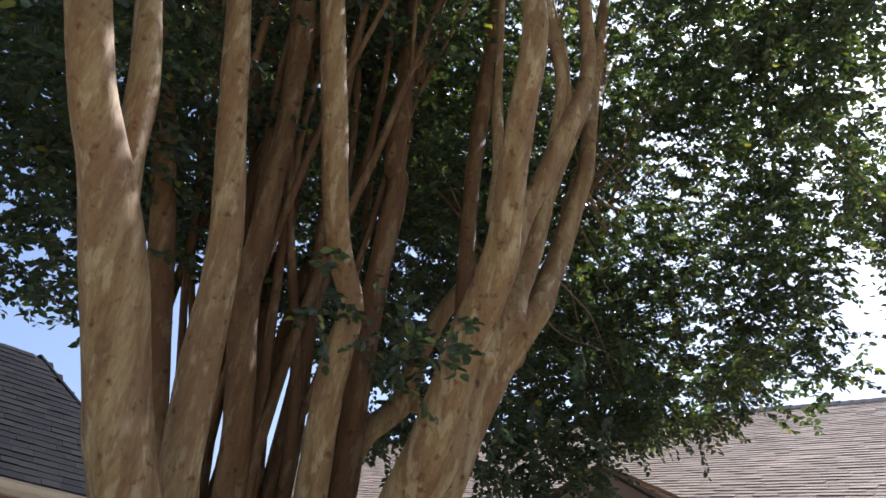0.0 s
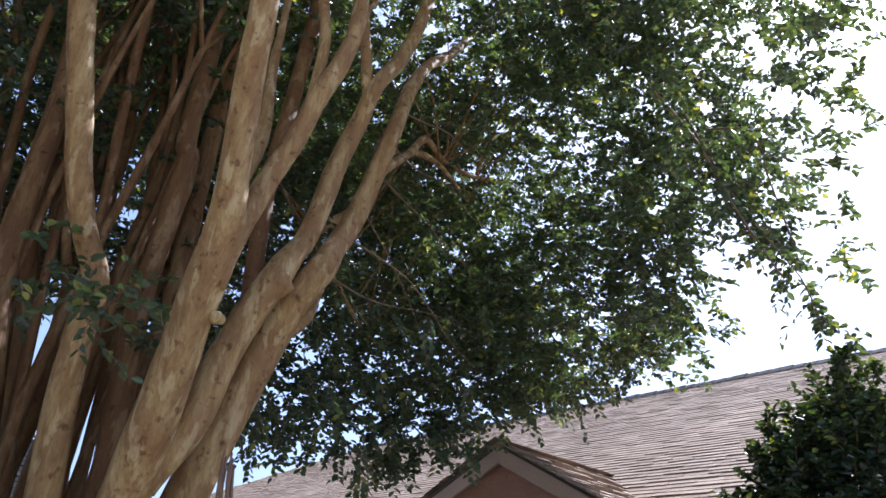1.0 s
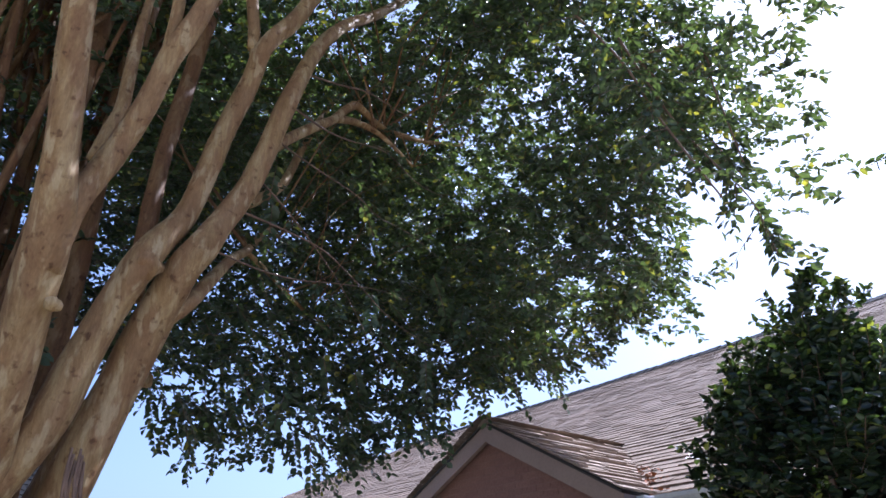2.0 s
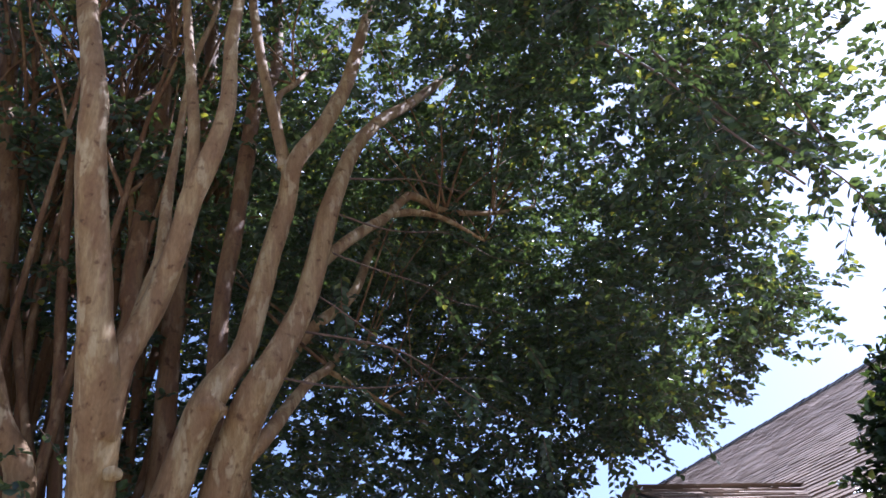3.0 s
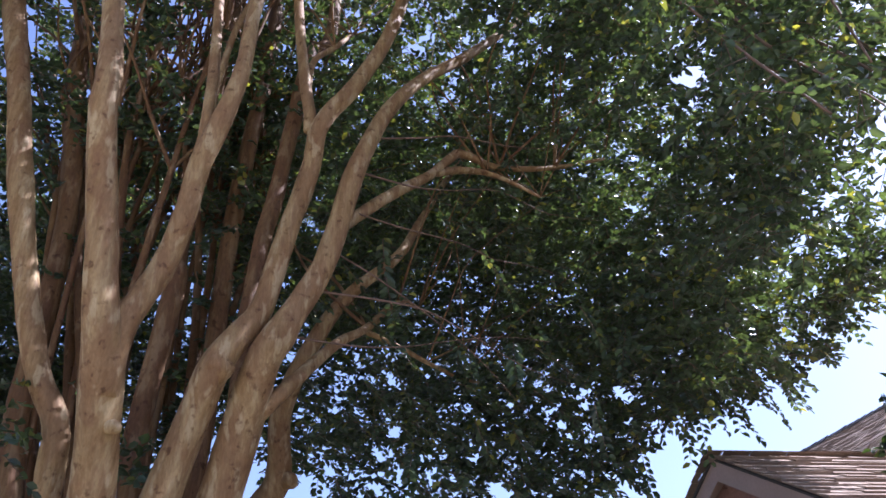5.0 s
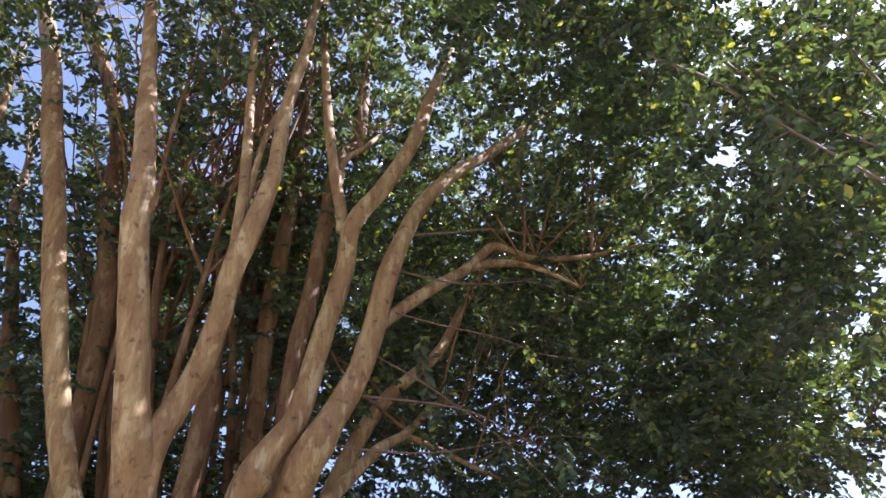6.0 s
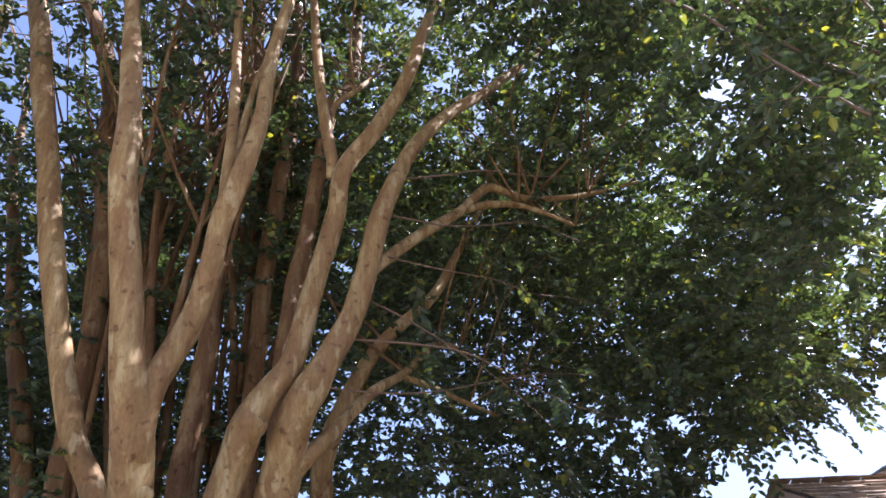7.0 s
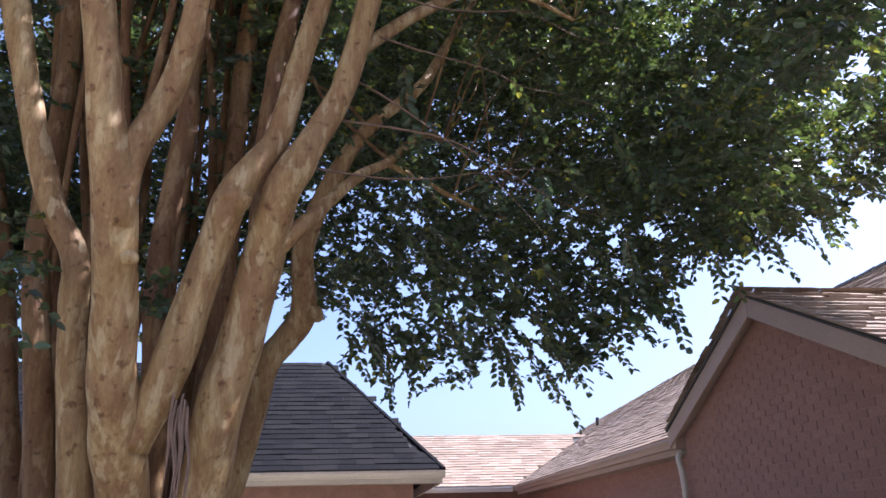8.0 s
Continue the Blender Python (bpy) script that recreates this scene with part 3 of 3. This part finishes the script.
limb("branch", (-0.14, 5.22, 4.55, 0.05), (0.05, 5.42, 4.85, 0.045), (0.33, 5.62, 5.2, 0.044), (0.63, 5.85, 5.55, 0.043), (0.84, 6, 5.86, 0.042), (0.98, 6.06, 5.97, 0.04), (1.34, 6.2, 5.95, 0.03), (1.94, 6.4, 6.15, 0.024), (2.55, 6.6, 6.46, 0.015))
limb("branch", (0.7, 5.9, 5.62, 0.036), (0.95, 6.05, 5.78, 0.034), (1.2, 6.12, 5.82, 0.026), (1.45, 6.17, 5.76, 0.02), (1.7, 6.22, 5.66, 0.013))
limb("branch", (-0.6, 5.3, 3.2, 0.055), (-0.45, 5.3, 3.36, 0.05), (-0.29, 5.5, 3.62, 0.046), (-0.07, 5.8, 3.97, 0.04), (0.14, 6.1, 4.23, 0.034), (0.42, 6.5, 4.67, 0.028), (0.64, 6.8, 4.78, 0.018))
limb("branch", (0.1, 6.05, 4.19, 0.022), (0.41, 6.3, 4.17, 0.02), (0.66, 6.5, 4.13, 0.018), (1.03, 6.8, 4.11, 0.014), (1.57, 7.2, 4.18, 0.009))
limb("trunk", (-0.94, 6.6, 1.96, 0.105), (-0.83, 6.6, 2.34, 0.1), (-0.73, 6.55, 2.78, 0.096), (-0.58, 6.5, 2.97, 0.092), (-0.46, 6.45, 3.17, 0.1), (-0.47, 6.3, 3.64, 0.078), (-0.23, 6.2, 4.2, 0.064), (0.02, 6.2, 4.59, 0.055), (0.4, 6.3, 5.0, 0.046), (0.66, 6.6, 5.6, 0.036))
limb("branch", (-0.38, 5.14, 5.35, 0.03), (-0.39, 5.3, 6.16, 0.028), (-0.21, 5.5, 6.59, 0.024), (-0.06, 5.7, 6.97, 0.016))
limb("branch", (-1.24, 4.95, 3.96, 0.04), (-1.18, 5, 4.22, 0.05), (-1.14, 5.05, 4.46, 0.046), (-1.14, 5.15, 4.98, 0.04), (-1.11, 5.25, 5.55, 0.03))
limb("trunk", (-1.64, 5.65, 1.85, 0.095), (-1.72, 5.6, 2.42, 0.089), (-1.76, 5.56, 2.88, 0.087), (-1.78, 5.5, 3.23, 0.078), (-1.94, 5.5, 3.53, 0.077), (-2.08, 5.5, 3.91, 0.079), (-2.22, 5.5, 4.39, 0.08), (-2.41, 5.52, 5.08, 0.086), (-2.59, 5.55, 5.8, 0.086), (-2.86, 5.6, 6.78, 0.091), (-3.21, 5.7, 8.01, 0.091), (-3.54, 5.8, 8.91, 0.076))
limb("trunk", (-1.95, 6.0, 1.88, 0.094), (-2.05, 6.0, 2.49, 0.088), (-2.19, 6.05, 3.24, 0.089), (-2.22, 6.05, 3.64, 0.084), (-2.22, 6.1, 4.3, 0.08), (-2.24, 6.15, 4.89, 0.08), (-2.31, 6.2, 5.54, 0.085), (-2.53, 6.3, 6.76, 0.084), (-2.73, 6.45, 7.9, 0.081), (-3.48, 6.65, 9.71, 0.08), bark=SHADED_INNER_BARK)
limb("trunk", (-1.3, 5.85, 2.12, 0.088), (-1.31, 5.85, 2.46, 0.087), (-1.36, 5.85, 3.0, 0.086), (-1.37, 5.87, 3.5, 0.082), (-1.33, 5.91, 4.02, 0.078), (-1.3, 5.95, 4.53, 0.077), (-1.34, 6.0, 4.71, 0.078), (-1.32, 6.1, 5.46, 0.075), (-1.28, 6.25, 6.17, 0.069), (-1.26, 6.45, 7.83, 0.07), (-1.37, 6.65, 9.64, 0.061), bark=SHADED_INNER_BARK)
limb("trunk", (-1.14, 6.2, 1.87, 0.079), (-1.09, 6.25, 2.52, 0.079), (-1.03, 6.3, 3.33, 0.08), (-1.02, 6.35, 4.15, 0.081), (-1.02, 6.4, 4.91, 0.076), (-1.0, 6.45, 5.57, 0.079), (-0.95, 6.5, 6.37, 0.074), (-0.87, 6.6, 7.4, 0.072), (-0.89, 6.8, 8.84, 0.071), (-1.08, 7.1, 11.03, 0.062), bark=SHADED_INNER_BARK)
limb("limb", (-0.73, 5.6, 3.41, 0.061), (-0.72, 5.7, 4.15, 0.065), (-0.69, 5.8, 4.8, 0.065), (-0.62, 5.9, 5.3, 0.068), (-0.54, 6.0, 6.15, 0.069), (-0.44, 6.15, 7.12, 0.068), (-0.26, 6.3, 7.55, 0.063), (-0.22, 6.5, 9.19, 0.059), bark=SHADED_INNER_BARK)
limb("trunk", (-2.87, 5.2, 1.8, 0.145), (-3.07, 5.2, 2.23, 0.144), (-3.25, 5.2, 2.7, 0.141), (-3.43, 5.2, 3.1, 0.128), (-3.66, 5.15, 3.51, 0.113), (-3.83, 5.1, 3.86, 0.101), (-4.05, 5.1, 4.41, 0.08))
limb("limb", (-3.29, 5.25, 2.92, 0.091), (-3.36, 5.25, 3.25, 0.083), (-3.41, 5.3, 3.68, 0.076), (-3.5, 5.35, 4.12, 0.07), (-3.67, 5.45, 4.83, 0.057))
limb("trunk", (-2.52, 5.5, 1.88, 0.105), (-2.58, 5.5, 2.36, 0.105), (-2.62, 5.5, 2.83, 0.104), (-2.68, 5.5, 3.28, 0.095), (-2.82, 5.5, 3.84, 0.086), (-2.95, 5.5, 4.36, 0.08), (-3.17, 5.6, 5.42, 0.065))
limb("trunk", (-2.36, 6.4, 2.37, 0.084), (-2.57, 6.5, 3.27, 0.083), (-2.83, 6.6, 4.25, 0.081), (-3.12, 6.7, 5.11, 0.073), (-3.43, 6.9, 6.14, 0.061), bark=SHADED_INNER_BARK)

# knot on the front stem and the swollen knob of the side limb
def burl(at, r, squash, seed):
    bm = bmesh.new()
    bmesh.ops.create_icosphere(bm, subdivisions=3, radius=1.0)
    for v in bm.verts:
        k = 1 + 0.25 * noise.noise(v.co * 1.8 + Vector((seed, 0, 0)))
        v.co = Vector((v.co.x * squash[0], v.co.y * squash[1], v.co.z * squash[2])) * (r * k) + Vector(at)
    return under(part("burl", bm, BARK, None, "swollen bark knot", smooth=True), tree)


burl((-1.265, 4.79, 2.98), 0.04, (1.2, 1.0, 1.0), 1)
burl((-0.80, 5.06, 3.44), 0.095, (1.0, 0.9, 1.0), 2)
burl((-0.39, 6.4, 3.13), 0.07, (1.0, 0.9, 0.9), 3)

# secondary limbs that carry the crown
lr = np.random.default_rng(11)


def ease(v, a, c):
    t = min(1.0, max(0.0, (v - a) / (c - a)))
    return t * t * (3 - 2 * t)


def under_z(x, y):
    """Height of the crown's underside: high over the stems, hanging low behind and rising to the outer edge."""
    front = 7.7 + 1.5 * noise.noise(Vector((x * 0.9, y * 0.9, 1.0))) - 3.0 * ease(x, 0.2, 2.6) - 4.0 * ease(-x, 2.5, 3.9)
    low = 2.92 + 0.65 * ease(-x, -0.2, 0.7) + 0.12 * max(0.0, -1.0 - x)
    low += 0.22 * ease(x, 1.4, 2.6) + 0.62 * max(0.0, x - 1.85) + 0.75 * max(0.0, y - 7.2) + 0.9 * max(0.0, y - 9.4)
    back = ease(y, 5.2, 6.7)
    low += 0.22 * noise.noise(Vector((x * 1.2, y * 1.2, 3.0))) + 0.16 * noise.noise(Vector((x * 3.0, y * 3.0, 8.0)))
    return front * (1 - back) + low * back


def in_crown(x, y):
    # The long rear axis is unseen crown, added as a shade caster for the dark roof
    return ((x + 0.2) / (5.4 if x > 0 else 5.0)) ** 2 + ((y - 6.2) / (4.4 if y < 6.2 else 8.2)) ** 2


# slender inner stems behind the main ones
for k in range(26):
    x, y = lr.uniform(-2.2, -1.15), lr.uniform(6.0, 7.2)
    lean = Vector((0.10 * (x + 1.4) + lr.normal(0, 0.05), 0.06 + lr.normal(0, 0.05), 1.0))
    p = Vector((-1.6 + (x + 1.6) * 0.5, 5.6 + (y - 5.6) * 0.5, 0.0))
    r0 = lr.uniform(0.028, 0.055)
    run = [p, Vector((x, y, 1.9))]
    for step in range(6):
        lean = (lean + Vector((lr.normal(0, 0.07), lr.normal(0, 0.06), 0))).normalized()
        run.append(run[-1] + lean * lr.uniform(0.8, 1.2))
    under(part("stem", tube(run, [r0 * f for f in (1.4, 1.1, 1.0, 0.9, 0.8, 0.65, 0.5, 0.35)], 9, 0.14, 120 + k), SHADED_INNER_BARK, None, smooth=True), tree)
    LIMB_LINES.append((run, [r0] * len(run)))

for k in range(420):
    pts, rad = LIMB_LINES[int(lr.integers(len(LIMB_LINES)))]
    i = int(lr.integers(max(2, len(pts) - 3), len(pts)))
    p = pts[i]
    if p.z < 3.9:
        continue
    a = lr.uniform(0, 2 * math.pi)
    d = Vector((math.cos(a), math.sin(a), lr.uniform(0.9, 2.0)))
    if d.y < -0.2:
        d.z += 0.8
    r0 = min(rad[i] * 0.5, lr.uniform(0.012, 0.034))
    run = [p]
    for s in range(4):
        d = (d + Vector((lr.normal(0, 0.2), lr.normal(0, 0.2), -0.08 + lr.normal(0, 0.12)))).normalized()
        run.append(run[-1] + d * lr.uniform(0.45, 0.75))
    under(part("branch", tube(run, [r0 * f for f in (1, 0.8, 0.55, 0.35, 0.15)], 7, 0.1, 50 + k), SHADED_INNER_BARK, None, smooth=True), tree)

# thin side branches that fan out from the outer limb into the leaves
for k in range(6):
    f = k / 5
    p = Vector((-0.42 + 0.55 * f, 5.25 + 0.1 * f, 3.75 + 1.75 * f))
    d = Vector((1.0, lr.uniform(0.25, 0.75), lr.uniform(-0.05, 0.35))).normalized()
    run = [p]
    for step in range(5):
        d = (d + Vector((0.05, lr.normal(0, 0.12), lr.normal(-0.05, 0.13)))).normalized()
        run.append(run[-1] + d * lr.uniform(0.35, 0.55))
    r0 = lr.uniform(0.006, 0.010)
    under(part("branch", tube(run, [r0 * g for g in (1.2, 1, 0.8, 0.6, 0.4, 0.2)], 7, 0.1, 500 + k), TWIG, None, smooth=True), tree)

sprays = []
while len(sprays) < 14100:
    x, y = lr.uniform(-5.4, 5.3), lr.uniform(1.7, 14.2)
    e = in_crown(x, y)
    if e > 1:
        continue
    outer = x > 0.6 and y < 0.62 * (x + 2.9) + 0.75
    zu = under_z(x, y)
    top = 6.2 + 4.0 * math.sqrt(max(0.0, 1 - e))
    if top < zu + 0.3:
        top = zu + 0.6
    z = zu + (top - zu) * lr.uniform(0, 1) ** 1.5
    if y < 5.8 and x < 1.0 and z < zu + 1.6 and lr.random() < 0.55:
        continue
    if outer and lr.random() > (0.75 if z > 6.2 else 0.40 if z > 5.4 and x < 3.3 else 0.06):
        continue
    clump = noise.noise(Vector((x * 0.9, y * 0.9, z * 1.1))) + 0.5 * noise.noise(Vector((x * 2.1 + 9, y * 2.1, z * 2.1)))
    if clump < -0.10 + lr.normal(0, 0.06):
        continue
    if 0.0 < x < 2.4 and y < 6.4 and z < 6.5 and lr.random() < 0.75:
        continue
    a = lr.uniform(0, 2 * math.pi)
    way = np.array((math.cos(a) + 0.12 * x, math.sin(a) + 0.12 * (y - 6.2), lr.uniform(-0.4, 0.45)))
    sprays.append((np.array((x, y, z)), way, lr.uniform(0.22, 0.5), int(lr.integers(14, 26))))
# the high middle of the crown, behind the spreading limbs
while len(sprays) < 14100 + 1700:
    x, y, z = lr.uniform(-1.4, 3.6), lr.uniform(6.3, 10.0), lr.uniform(5.2, 9.2)
    if in_crown(x, y) > 0.8 or noise.noise(Vector((x * 1.4, y * 1.4, z * 1.4))) < -0.12:
        continue
    a = lr.uniform(0, 2 * math.pi)
    sprays.append((np.array((x, y, z)), np.array((math.cos(a), math.sin(a), lr.uniform(-0.4, 0.4))), lr.uniform(0.22, 0.5), int(lr.integers(14, 26))))
# the sunny outer shoulder on the house side
while len(sprays) < 14100 + 2100:
    x, y, z = lr.uniform(1.9, 4.3), lr.uniform(4.0, 6.2), lr.uniform(6.4, 8.8)
    if noise.noise(Vector((x * 1.4, y * 1.4, z * 1.4))) < -0.05:
        continue
    a = lr.uniform(0, 2 * math.pi)
    sprays.append((np.array((x, y, z)), np.array((math.cos(a), math.sin(a), lr.uniform(-0.4, 0.4))), lr.uniform(0.22, 0.5), int(lr.integers(14, 26))))
# the crown's low western side
while len(sprays) < 14100 + 2500:
    y = lr.uniform(6.4, 9.0)
    x = lr.uniform(-4.4, -2.5) + 0.2 * (y - 6.4)
    z = 2.85 + 0.285 * (y - 6.5) + 1.5 * lr.uniform(0, 1)
    a = lr.uniform(0, 2 * math.pi)
    sprays.append((np.array((x, y, z)), np.array((math.cos(a), math.sin(a), lr.uniform(-0.5, 0.3))), lr.uniform(0.22, 0.5), int(lr.integers(14, 26))))
# the heavy lower fringe, dense to the hem
while len(sprays) < 14100 + 2850:
    x, y = lr.uniform(0.1, 4.2), lr.uniform(6.3, 9.2)
    if in_crown(x, y) > 1 or noise.noise(Vector((x * 1.3, y * 1.3, 5.0))) < -0.22:
        continue
    z = under_z(x, y) + 0.03 + 1.5 * lr.uniform(0, 1) ** 1.2
    a = lr.uniform(0, 2 * math.pi)
    sprays.append((np.array((x, y, z)), np.array((math.cos(a), math.sin(a), lr.uniform(-0.6, 0.2))), lr.uniform(0.2, 0.42), int(lr.integers(16, 26))))
# sprigs that hang from the crown's lower edge
sprigs = []
for k in range(210):
    x, y = lr.uniform(-0.2, 5.0), lr.uniform(6.0, 8.8)
    if in_crown(x, y) > 1.02:
        continue
    z = under_z(x, y) + lr.uniform(0.02, 0.3)
    sprigs.append((np.array((x, y, z)), np.array((lr.normal(0.45, 0.5), lr.normal(0, 0.4), -0.75)), lr.uniform(0.3, 0.52), int(lr.integers(16, 24))))
# leafy water shoots low on the stems
for cx, cy, cz, n, spread in ((-1.84, 4.6, 2.85, 12, 0.12), (-2.05, 5.3, 3.1, 10, 0.15), (-1.3, 5.45, 2.95, 8, 0.08)):
    for k in range(n):
        c = np.array((cx, cy, cz)) + lr.normal(0, spread, 3) * np.array((1, 0.7, 1))
        sprays.append((c, lr.normal(0, 1, 3) + np.array((0, -0.2, 0.3)), lr.uniform(0.12, 0.3), int(lr.integers(8, 14))))
# drooping outer twigs at the crown's near edge
for run in (((2.2, 3.9, 5.9), (2.25, 3.7, 5.35), (2.3, 3.55, 4.95), (2.42, 3.4, 4.60), (2.55, 3.2, 4.2), (2.6, 3.1, 3.76)),
            ((2.4, 3.9, 5.8), (2.6, 3.75, 5.4), (2.8, 3.6, 5.0), (2.95, 3.45, 4.6)),
            ((1.7, 3.9, 5.9), (1.86, 3.6, 5.3), (2.05, 3.45, 4.76), (2.24, 3.2, 4.1)),
            ((2.5, 4.2, 6.0), (2.77, 3.6, 5.9), (2.8, 3.5, 5.4), (2.7, 3.3, 4.6))):
    run = [Vector(p) for p in run]
    under(part("branch", tube(run, [0.012 - 0.0016 * i for i in range(len(run))], 6), TWIG, None, "thin drooping twig", smooth=True), tree)
    for p, q in zip(run, run[1:]):
        for f in (0.1, 0.4, 0.7):
            c = p + (q - p) * f
            for rep in range(3):
                sprays.append((np.array(c), np.array((lr.normal(0.1, 0.8), lr.normal(0, 0.6), lr.normal(-0.4, 0.4))), lr.uniform(0.2, 0.5), int(lr.integers(10, 16))))
leaves, twigs = leaf_cloud(sprays, lr, 0.082, 0.046)
sprig_leaves, sprig_twigs = leaf_cloud(sprigs, lr, 0.085, 0.052, 0.35)
under(part("crown", leaves, LEAF, None, "dense dark green leaves with sky gaps", kind="stuff"), tree)
under(part("sprig_foliage", sprig_leaves, LEAF, None, "drooping sprigs of paired oval leaves", kind="stuff"), tree)
under(part("sprig_twig_mass", sprig_twigs, TWIG, None, kind="stuff"), tree)
under(part("twig_mass", twigs, TWIG, None, "thin leafy twigs", kind="stuff"), tree)

# loose strips of shed bark caught between two stems
for k in range(6):
    x0, z0 = -1.0 + 0.014 * k, 2.30 - 0.03 * (k % 3)
    run = [(x0, 4.88, z0), (x0 + lr.normal(0, 0.006), 4.865, z0 - 0.14), (x0 + lr.normal(0.01, 0.01), 4.86, z0 - 0.28), (x0 + lr.normal(0, 0.012), 4.865, z0 - 0.45 - 0.03 * k)]
    bm = tube(run, [0.006, 0.010, 0.008, 0.003], 6, 0.5, 300 + k)
    under(part("bark_strip", bm, TWIG, None, "curled brown strip of shed bark", smooth=True), tree)

# ---- bush by the house ----
LITTER_RNG = np.random.default_rng(21)
lit = []
for k in range(75):
    u = LITTER_RNG.random()
    x = 3.78 + 0.75 * u + LITTER_RNG.normal(0, 0.05)
    y = 5.30 + 0.85 * u + LITTER_RNG.normal(0, 0.07)
    z = max(EAVE_Z + (x - EAVE_X) * SLOPE, EAVE_Z + (y - G0) * GS if y > G0 else 0) + 0.03
    lit.append((np.array((x, y, z)), LITTER_RNG.normal(0, 1, 3) * np.array((1, 1, 0.25)), 0.05, 2))
lm, lt = leaf_cloud(lit, LITTER_RNG, 0.06, 0.035)
tagged(part("dead_leaf_litter", lm, LITTER), "dry orange leaves gathered in the roof valley", "dead leaves", kind="stuff")
bpy.data.meshes.remove(lt)

bush = thing("tall_shrub", (3.0, 3.2, 0), "tall dense evergreen shrub, sunlit on top", "shrub")
br = np.random.default_rng(5)
for k in range(7):
    a = k * 0.9
    run = [(3.0 + 0.12 * math.cos(a), 3.2 + 0.12 * math.sin(a), -0.03), (3.0 + 0.3 * math.cos(a), 3.2 + 0.3 * math.sin(a), 1.1), (3.0 + 0.55 * math.cos(a), 3.2 + 0.5 * math.sin(a), 2.6)]
    under(part("stem", tube(run, [0.04, 0.03, 0.012], 8, 0.1, 90 + k), TWIG, None, smooth=True), bush)
bsprays = []
while len(bsprays) < 3500:
    u = br.normal(0, 1, 3)
    u /= np.linalg.norm(u)
    rr = br.uniform(0.35, 1) ** 0.4
    bumpy = 1 + 0.22 * noise.noise(Vector((u[0] * 2.2, u[1] * 2.2, u[2] * 2.2)))
    p = np.array((3.05, 3.2, 1.75)) + u * np.array((0.78, 0.85, 1.75)) * rr * bumpy
    if p[2] < 0.1:
        continue
    bsprays.append((p, u + br.normal(0, 0.35, 3) + np.array((0, 0, 0.5)), br.uniform(0.1, 0.25), int(br.integers(10, 18))))
bl, bt = leaf_cloud(bsprays, br, 0.074, 0.038)
under(part("foliage", bl, BUSH_LEAF, None, "glossy green leaves, yellow-green at the top", kind="stuff"), bush)
under(part("twig_mass", bt, TWIG, None, kind="stuff"), bush)

# ---- shingles and bricks ----
sl = math.hypot(1, SLOPE)
W = RIDGE_X - EAVE_X
shingle_roof(west, (EAVE_X - 0.03, 0, EAVE_Z), (0, 1, 0), (1, 0, SLOPE), [(NEAR_Y, 0), (FAR_Y, 0), (RIDGE_END, W * sl), (NEAR_Y, W * sl)], (TAN_SHINGLE, TAN_PIECE), (5.2, 1.2), rng)
gl = math.hypot(1, GS)
shingle_roof(gable_near, (GX - 0.02, G0 - 0.03, EAVE_Z), (1, 0, 0), (0, 1, GS), [(0, 0), (0.42, 0), (MEET - GX, (PEAK_Y - G0) * gl), (0, (PEAK_Y - G0) * gl)], (TAN_SHINGLE, TAN_PIECE), (0.5, 1.0), rng, thick=(0.014, 0.036))
shingle_roof(gable_far, (GX - 0.02, G1 + 0.03, EAVE_Z), (1, 0, 0), (0, -1, GS), [(0, 0), (0.42, 0), (MEET - GX, (G1 - PEAK_Y) * gl), (0, (G1 - PEAK_Y) * gl)], (TAN_SHINGLE, TAN_PIECE), None, rng)
shingle_roof(wing_slope, (0, TAN_EAVE_Y - 0.03, EAVE_Z), (1, 0, 0), (0, 1, SLOPE), [(-9, 0), (3.9, 0), (6.3, (TAN_Y - TAN_EAVE_Y) * sl), (-9, (TAN_Y - TAN_EAVE_Y) * sl)], (TAN_SHINGLE, TAN_PIECE), (3.0, 0.6), rng)
ds = (DRZ - DZ) / (DRY - DY)
shingle_roof(dark_front, (0, DY - 0.03, DZ), (1, 0, 0), (0, 1, ds), [(DL, 0), (DX, 0), (DRX, (DRY - DY) * math.hypot(1, ds)), (DL + 2, (DRY - DY) * math.hypot(1, ds))], (DARK_SHINGLE, DARK_PIECE), (-0.3, 1.2), rng)
brick_wall(gable_wall, (WX - 0.001, 0, 0), (0, 1, 0), [(5.47, 0), (9.27, 0), (9.27, 2.60), (PEAK_Y, 3.50), (5.47, 2.60)], (-1, 0, 0), rng, (6.6, 2.6))
brick_wall(return_wall, (0, 5.469, 0), (1, 0, 0), [(WX, 0), (4.15, 0), (4.15, 2.58), (WX, 2.58)], (0, -1, 0), rng, (3.8, 2.2))
side_wall = [o for o in house.children if o.name.startswith("wall")][0]
brick_wall(side_wall, (4.149, 0, 0), (0, 1, 0), [(9.3, 0.9), (19.0, 0.9), (19.0, 2.45), (9.3, 2.45)], (-1, 0, 0), rng, (9.8, 2.2))
